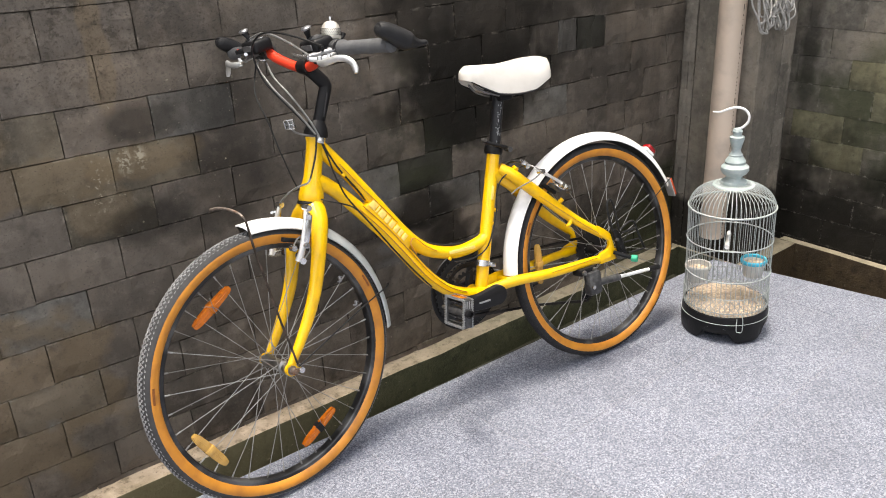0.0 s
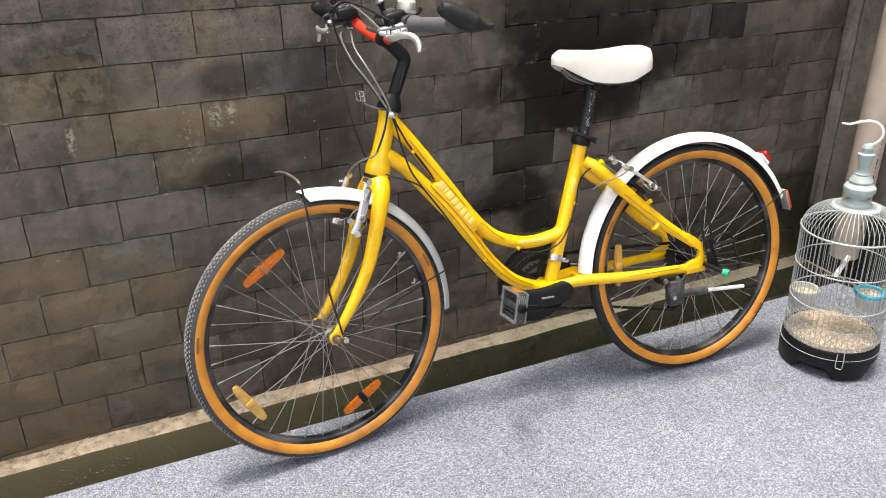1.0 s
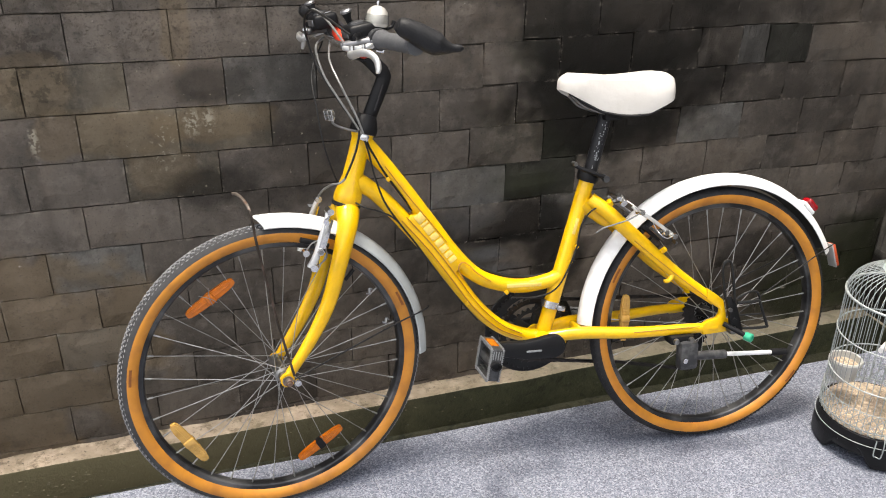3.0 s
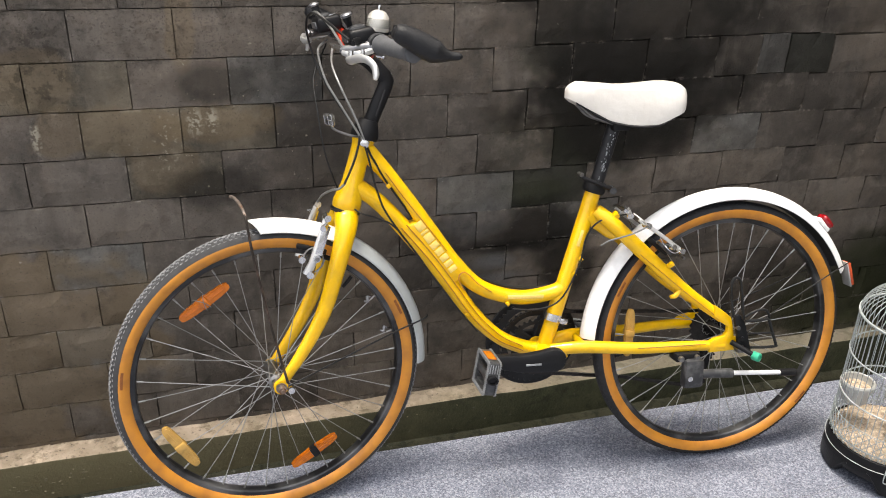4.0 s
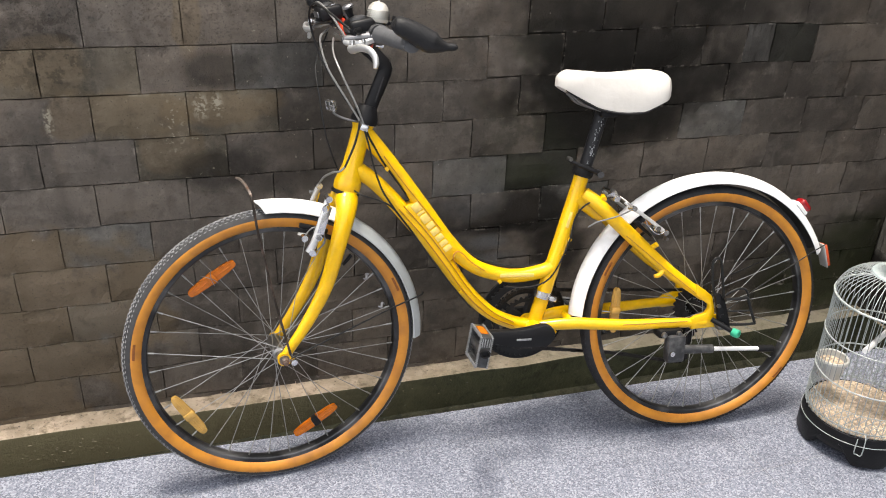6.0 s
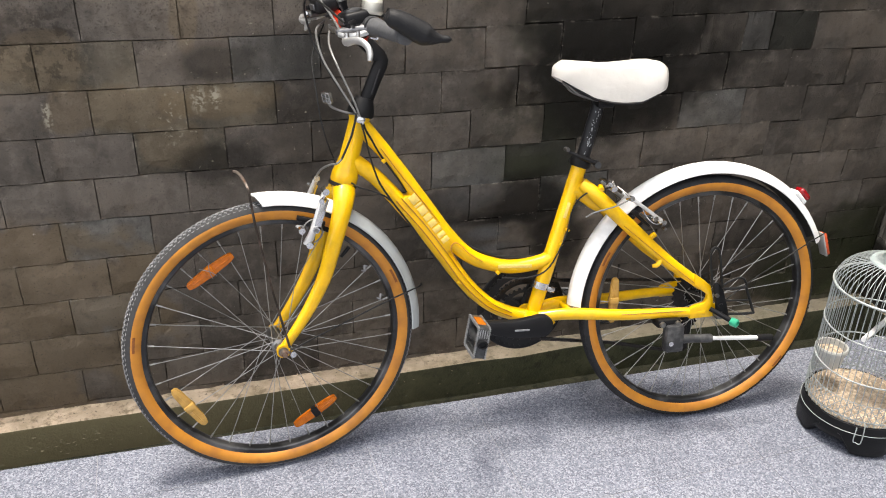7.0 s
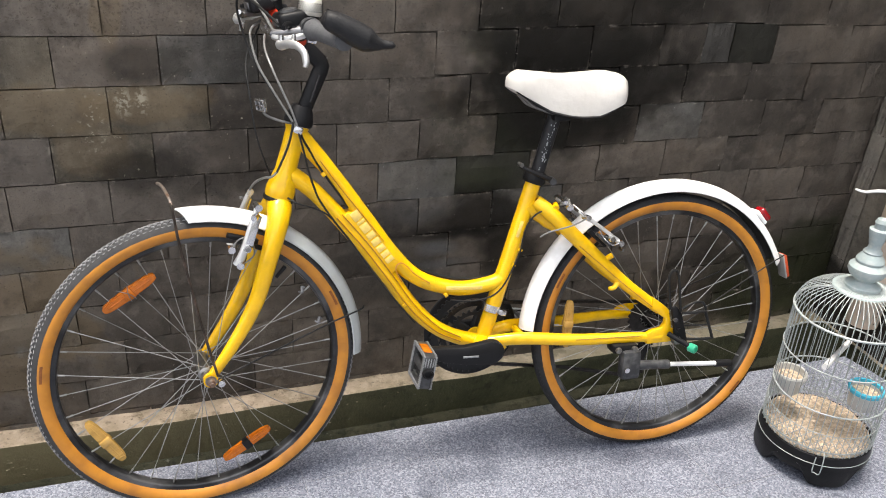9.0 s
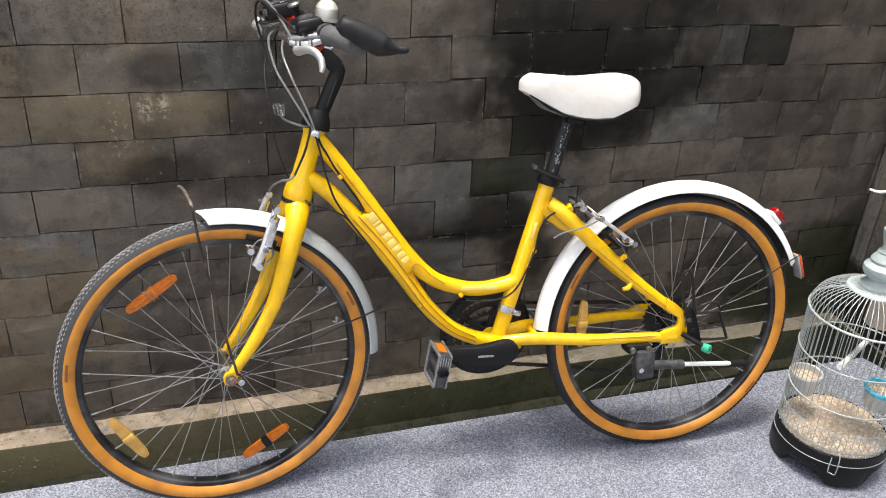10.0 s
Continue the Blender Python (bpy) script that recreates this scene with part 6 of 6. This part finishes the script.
# seed on the tray and two cups hung inside
bm = lathe(bmesh.new(), [(0.0001, 0.096), (0.03, 0.0965), (0.06, 0.095), (0.09, 0.096), (0.112, 0.093), (0.1175, 0.086), (0.1175, 0.082), (0.0001, 0.082)], 64)
for v in bm.verts:
    v.co.z += noise.noise(v.co * 60) * 0.003
part("seed_litter", bm, SEED_BED, cage, "spilt straw-coloured seed husks")
bm = bmesh.new()
for k in range(900):
    r, a = 0.112 * math.sqrt(random.random()), random.uniform(0, 2 * math.pi)
    m = Matrix.Translation((r * math.cos(a), r * math.sin(a), 0.0965 + random.uniform(0, 0.003))) @ Euler((random.uniform(-0.5, 0.5), random.uniform(-0.5, 0.5), random.uniform(0, 6.3))).to_matrix().to_4x4()
    s = random.uniform(0.7, 1.3)
    vs = [bm.verts.new(m @ Vector(q)) for q in ((-0.0035 * s, 0, 0), (0, -0.0014, 0), (0, 0.0014, 0), (0, 0, 0.0012), (0.0035 * s, 0, 0))]
    for tri in ((0, 1, 3), (0, 3, 2), (4, 3, 1), (4, 2, 3), (0, 2, 1), (4, 1, 2)):
        bm.faces.new([vs[i] for i in tri])
ob = part("seed", bm, SEED, cage, "", None, False)
ob["kind"] = "stuff"


def feeding_cup(angle, out, z, mat, rim_mat, label):
    m = Matrix.Rotation(radians(angle), 4, "Z") @ Matrix.Translation((out, 0, z))
    cup = part("feeding_cup", lathe(bmesh.new(), [(0.0001, 0), (0.026, 0), (0.029, 0.004), (0.0345, 0.050), (0.0330, 0.050), (0.0275, 0.005), (0.0001, 0.003)], 28), mat, cage, label, m)
    part("cup_rim", lathe(bmesh.new(), [(0.0325, 0.043), (0.0375, 0.043), (0.0390, 0.051), (0.0370, 0.055), (0.0325, 0.054)], 28, "z", True), rim_mat, cup, "", m)
    part("cup_seed", lathe(bmesh.new(), [(0.0001, 0.041), (0.0305, 0.039), (0.0265, 0.005), (0.0001, 0.004)], 24), SEED_BED, cup, "", m)


feeding_cup(133, 0.086, 0.156, CUP_CLEAR, CUP_CLEAR, "cloudy white plastic feeding cup")
feeding_cup(-50, 0.074, 0.174, CUP_CLEAR, CUP_BLUE, "clear plastic feeding cup with a blue rim")
# wire catch on the front of the tray
part("catch", tube([(-0.124, -0.030, 0.104), (-0.136, -0.034, 0.092), (-0.137, -0.034, 0.052), (-0.131, -0.024, 0.046), (-0.137, -0.018, 0.054), (-0.134, -0.018, 0.090)], 0.0013, 6), WIRE, cage, "", Matrix.Rotation(radians(40), 4, "Z"))

# ---- drain pipe and hanging rope at the column ----
pipe = thing("drain_pipe", Matrix.Translation((2.696, 1.652, 0)), "beige plastic drain pipe beside the corner column", "pipe")
part("pipe_wall", lathe(bmesh.new(), [(0.045, -0.03), (0.048, -0.03), (0.048, 1.70), (0.045, 1.70)], 40, "z", True), PVC, pipe)
part("pipe_socket", lathe(bmesh.new(), [(0.048, 1.30), (0.053, 1.30), (0.053, 1.42), (0.048, 1.42)], 40, "z", True), PVC, pipe)
bm = bmesh.new()
z = -0.05
while z < 1.2:
    h = random.choice((0.004, 0.004, 0.006, 0.022))
    box(bm, (-0.0006, -0.0488, z), (0.0018, -0.0476, z + h), 0)
    z += h + random.uniform(0.006, 0.016)
ob = part("printed_line", bm, BLACK, pipe, "line of dark print too small to read", Matrix.Rotation(radians(-8), 4, "Z"), False)
ob["kind"] = "stuff"
rope = thing("rope_bundle", Matrix.Translation((2.758, 1.522, 0.790)), "bundle of frayed grey rope hanging on the column", "rope")
random.seed(5)
for k in range(22):
    x0, drop = random.uniform(-0.10, 0.08), random.uniform(0.10, 0.20)
    w = random.uniform(0.008, 0.030)
    kink = random.uniform(-0.020, 0.020)
    pts = [(x0 - w, random.uniform(-0.012, 0.012), 0.17), (x0 - w * 1.3 + kink, random.uniform(-0.02, 0.012), 0.17 - drop * 0.45), (x0 - w * 0.6, random.uniform(-0.025, 0.01), 0.17 - drop * 0.9), (x0 + kink * 0.4, random.uniform(-0.025, 0.01), 0.17 - drop),
           (x0 + w * 0.9, random.uniform(-0.025, 0.01), 0.17 - drop * 0.85), (x0 + w - kink, random.uniform(-0.02, 0.012), 0.17 - drop * 0.4), (x0 + w * 0.6, 0, 0.17)]
    part("strand", tube(pts, 0.0031, 7, steps=5), ROPE, rope)
part("rope_nail", bar((0.03, 0, 0.17), (0.03, 0.060, 0.17), 0.005, 8), RUSTY, rope)
part("rope_nail", bar((-0.08, 0, 0.17), (0.12, 0, 0.17), 0.006, 8), RUSTY, rope)


# ---- pieces of the setting: floor tiles and wall blocks ----
TILE_PITCH, TILE_TURN = 0.298, radians(2.8)
tile_data = None
ct, st = math.cos(TILE_TURN), math.sin(TILE_TURN)
for i in range(-17, 8):
    for j in range(-14, 4):
        x0, y0 = i * TILE_PITCH, j * TILE_PITCH
        g = 0.0006
        cell = [(x0 + g, y0 + g), (x0 + TILE_PITCH - g, y0 + g), (x0 + TILE_PITCH - g, y0 + TILE_PITCH - g), (x0 + g, y0 + TILE_PITCH - g)]
        cell = [(1.487 + x * ct - y * st, 0.815 + x * st + y * ct) for x, y in cell]
        cut = clip_to(FLOOR_POLY, cell)
        if len(cut) < 3:
            continue
        area = abs(sum(a[0] * b[1] - b[0] * a[1] for a, b in zip(cut, cut[1:] + cut[:1]))) / 2
        if area < 0.0006:
            continue
        ox, oy = cell[0]
        if area > 0.0865 and tile_data is not None:
            ob = new("tile", tile_data)
        else:
            me = finish(prism([(x - ox, y - oy) for x, y in cut], -0.0075, 0.0, 0.0005), "tile", TILE, False)
            ob = new("tile", me)
            if area > 0.0865:
                tile_data = me
        ob.parent = floor
        ob.location = (ox, oy, random.uniform(-0.0004, 0.0004))


def block_mesh(w, h, depth, seed, mat, wear=1.0):
    """A split stone block with chipped, slightly uneven edges; its face looks to -y."""
    rnd = random.Random(seed)
    bm = bmesh.new()
    nx, nz = 7, 4
    grid = []
    for i in range(nx):
        col = []
        for k in range(nz):
            u, v = i / (nx - 1), k / (nz - 1)
            edge = i in (0, nx - 1) or k in (0, nz - 1)
            y = rnd.uniform(-0.0012, 0.0012) + ((0.0012 + 0.006 * rnd.random() ** 3) * wear if edge else 0)
            x = -w / 2 + w * u + (rnd.uniform(-0.0007, 0.0007) if edge else 0)
            z = -h / 2 + h * v + (rnd.uniform(-0.0007, 0.0007) if edge else 0)
            col.append(bm.verts.new((x, y, z)))
        grid.append(col)
    # an inner frame of points keeps the faces flat up to a worn arris
    for i in range(nx - 1):
        for k in range(nz - 1):
            bm.faces.new((grid[i][k], grid[i + 1][k], grid[i + 1][k + 1], grid[i][k + 1]))
    rim = [grid[i][0] for i in range(nx)] + [grid[nx - 1][k] for k in range(1, nz)] + [grid[i][nz - 1] for i in range(nx - 2, -1, -1)] + [grid[0][k] for k in range(nz - 2, 0, -1)]
    back = [bm.verts.new((v.co.x, depth, v.co.z)) for v in rim]
    for a in range(len(rim)):
        b = (a + 1) % len(rim)
        bm.faces.new((rim[a], rim[b], back[b], back[a]))
    return finish(bm, "block", mat, False)


GAP = 0.0026
stone_meshes = [block_mesh(BLOCK - GAP, COURSE - GAP, 0.016, s, STONE) for s in range(7)]
side_meshes = [block_mesh(BLOCK - GAP + 0.0012, COURSE - GAP + 0.0012, 0.016, s, STONE_SIDE, 0.3) for s in range(5)]
col_meshes = [block_mesh(BLOCK - GAP + 0.0021, COURSE - GAP + 0.0021, 0.016, s, STONE_COLUMN, 0.25) for s in range(5)]
green_meshes = [block_mesh(BLOCK - GAP + 0.0012, COURSE - GAP + 0.0012, 0.016, s, STONE_GREEN, 0.3) for s in range(3)]
PHASE = {1: 0.1235, 0: 0.0165, -1: 0.1145, -2: -0.0115, -3: 0.0945, -4: -0.0075, -5: 0.0855, -6: -0.0225, -7: 0.083, -8: -0.0265}
rnd = random.Random(11)


def lay(parent, meshes, span, course_range, place, name="block", shift=0.0, bucket=None, special=None, breaks={}):
    """Courses of blocks along a span; place(s, z) gives a block's pose at length s and height z."""
    for row in course_range:
        zc = 0.849 + COURSE * (row - 0.5)
        ph = PHASE.get(row, 0.02 + 0.1 * (row % 2)) + shift + rnd.uniform(-0.004, 0.004)
        first = span[0] - ((span[0] - ph) % BLOCK)
        odd = breaks.get(row, ())
        joints = [first + BLOCK * i for i in range(int((span[1] - first) / BLOCK) + 2)]
        joints = sorted([j for j in joints if all(abs(j - k) > 0.09 for k in odd)] + list(odd))
        for a, b in zip(joints, joints[1:]):
            a, b = max(a, span[0]), min(b, span[1])
            if b - a < 0.012:
                continue
            me = rnd.choice(meshes)
            if special is not None:
                me = special(row, (a + b) / 2, me)
            m = place((a + b) / 2, zc) @ Matrix.Translation((0, rnd.uniform(-0.0008, 0.0008), 0)) @ Matrix.Rotation(rnd.uniform(-0.004, 0.004), 4, "Y") @ Matrix.Diagonal(((b - a - GAP) / (BLOCK - GAP), 1, 1, 1))
            if bucket is not None:
                tmp = bmesh.new()
                tmp.from_mesh(me)
                tmp.transform(m)
                off = len(bucket[0])
                bucket[0].extend([v.co[:] for v in tmp.verts])
                tmp.verts.index_update()
                bucket[1].extend([[v.index + off for v in f.verts] for f in tmp.faces])
                tmp.free()
            else:
                ob = new(name, me)
                ob.parent = parent
                ob.matrix_basis = m


def rest_of(parent, bucket, mat):
    me = bpy.data.meshes.new("block_rest")
    me.from_pydata(bucket[0], [], bucket[1])
    me.materials.append(mat)
    ob = new("block_rest", me)
    ob.parent = parent
    tagged(ob, kind="stuff")


def on_back(s, z):
    """The courses rise a little towards the corner."""
    return Matrix.Translation((s, WALL_Y, z + float(np.interp(s, (1.2, 1.5, 2.1, 2.5), (0, 0.008, 0.017, 0.006)))))


on_side = lambda s, z: Matrix.Translation((SIDE_X, -s, z)) @ Matrix.Rotation(radians(-90), 4, "Z")
on_col_side = lambda s, z: Matrix.Translation((COL_X, -s, z)) @ Matrix.Rotation(radians(-90), 4, "Z")
on_col = lambda s, z: Matrix.Translation((s, COL_Y, z))
tan_meshes = [block_mesh(BLOCK - GAP, COURSE - GAP, 0.016, s, STONE_TAN) for s in range(3)]
light_meshes = [block_mesh(BLOCK - GAP, COURSE - GAP, 0.016, s, STONE_LIGHT) for s in range(3)]
black_meshes = [block_mesh(BLOCK - GAP, COURSE - GAP, 0.016, s, STONE_BLACK) for s in range(3)]
# single blocks of another tone: course, length along the wall
ODD = {(0, 0.33): tan_meshes, (-1, 0.43): tan_meshes, (-1, 0.64): tan_meshes, (-1, 0.22): stone_meshes, (-2, 0.52): tan_meshes, (0, 2.20): black_meshes, (-2, 1.565): black_meshes, (-3, 1.42): black_meshes, (0, 2.09): light_meshes,
       (-2, 2.00): light_meshes, (-3, 1.25): light_meshes, (0, 0.75): light_meshes, (-4, 0.31): light_meshes, (-6, 0.29): light_meshes, (0, 0.12): tan_meshes, (-4, 1.56): light_meshes}


def odd_block(row, s, me):
    for (r, c), kind in ODD.items():
        if r == row and abs(s - c) < 0.05:
            return kind[(row + int(s * 10)) % 3]
    return me


lay(wall_back, stone_meshes, (-0.36, COL_X), range(-9, 5), on_back, special=odd_block, breaks={0: (2.045, 2.135, 2.280)})
far = ([], [])
lay(wall_back, stone_meshes, (-3.2, -0.36), range(-9, 9), on_back, bucket=far)
lay(wall_back, stone_meshes, (-0.36, COL_X), range(5, 9), on_back, bucket=far)
rest_of(wall_back, far, STONE)
lay(wall_column, col_meshes, (-WALL_Y, -1.829), range(-9, 5), on_col_side, shift=0.05)
lay(wall_column, col_meshes, (2.903, COL_END), range(-9, 5), on_col, shift=0.03)
far = ([], [])
lay(wall_column, col_meshes, (-WALL_Y, -1.829), range(5, 9), on_col_side, shift=0.05, bucket=far)
lay(wall_column, col_meshes, (2.903, COL_END), range(5, 9), on_col, shift=0.03, bucket=far)
rest_of(wall_column, far, STONE_COLUMN)


def mossy_block(row, s, me):
    """Some of the side wall's blocks are green with algae."""
    hit = any(r == row and abs(s + y) < 0.10 for r, y in ((-2, 1.36), (-4, 1.50), (-5, 1.42), (-3, 1.20), (-2, 1.12), (-1, 0.95)))
    return green_meshes[(row + int(s * 10)) % 3] if hit else me


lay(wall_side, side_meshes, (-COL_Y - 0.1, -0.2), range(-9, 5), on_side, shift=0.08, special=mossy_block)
far = ([], [])
lay(wall_side, side_meshes, (-0.2, 3.2), range(-9, 9), on_side, shift=0.08, bucket=far)
lay(wall_side, side_meshes, (-COL_Y - 0.1, -0.2), range(5, 9), on_side, shift=0.08, bucket=far)
rest_of(wall_side, far, STONE_SIDE)
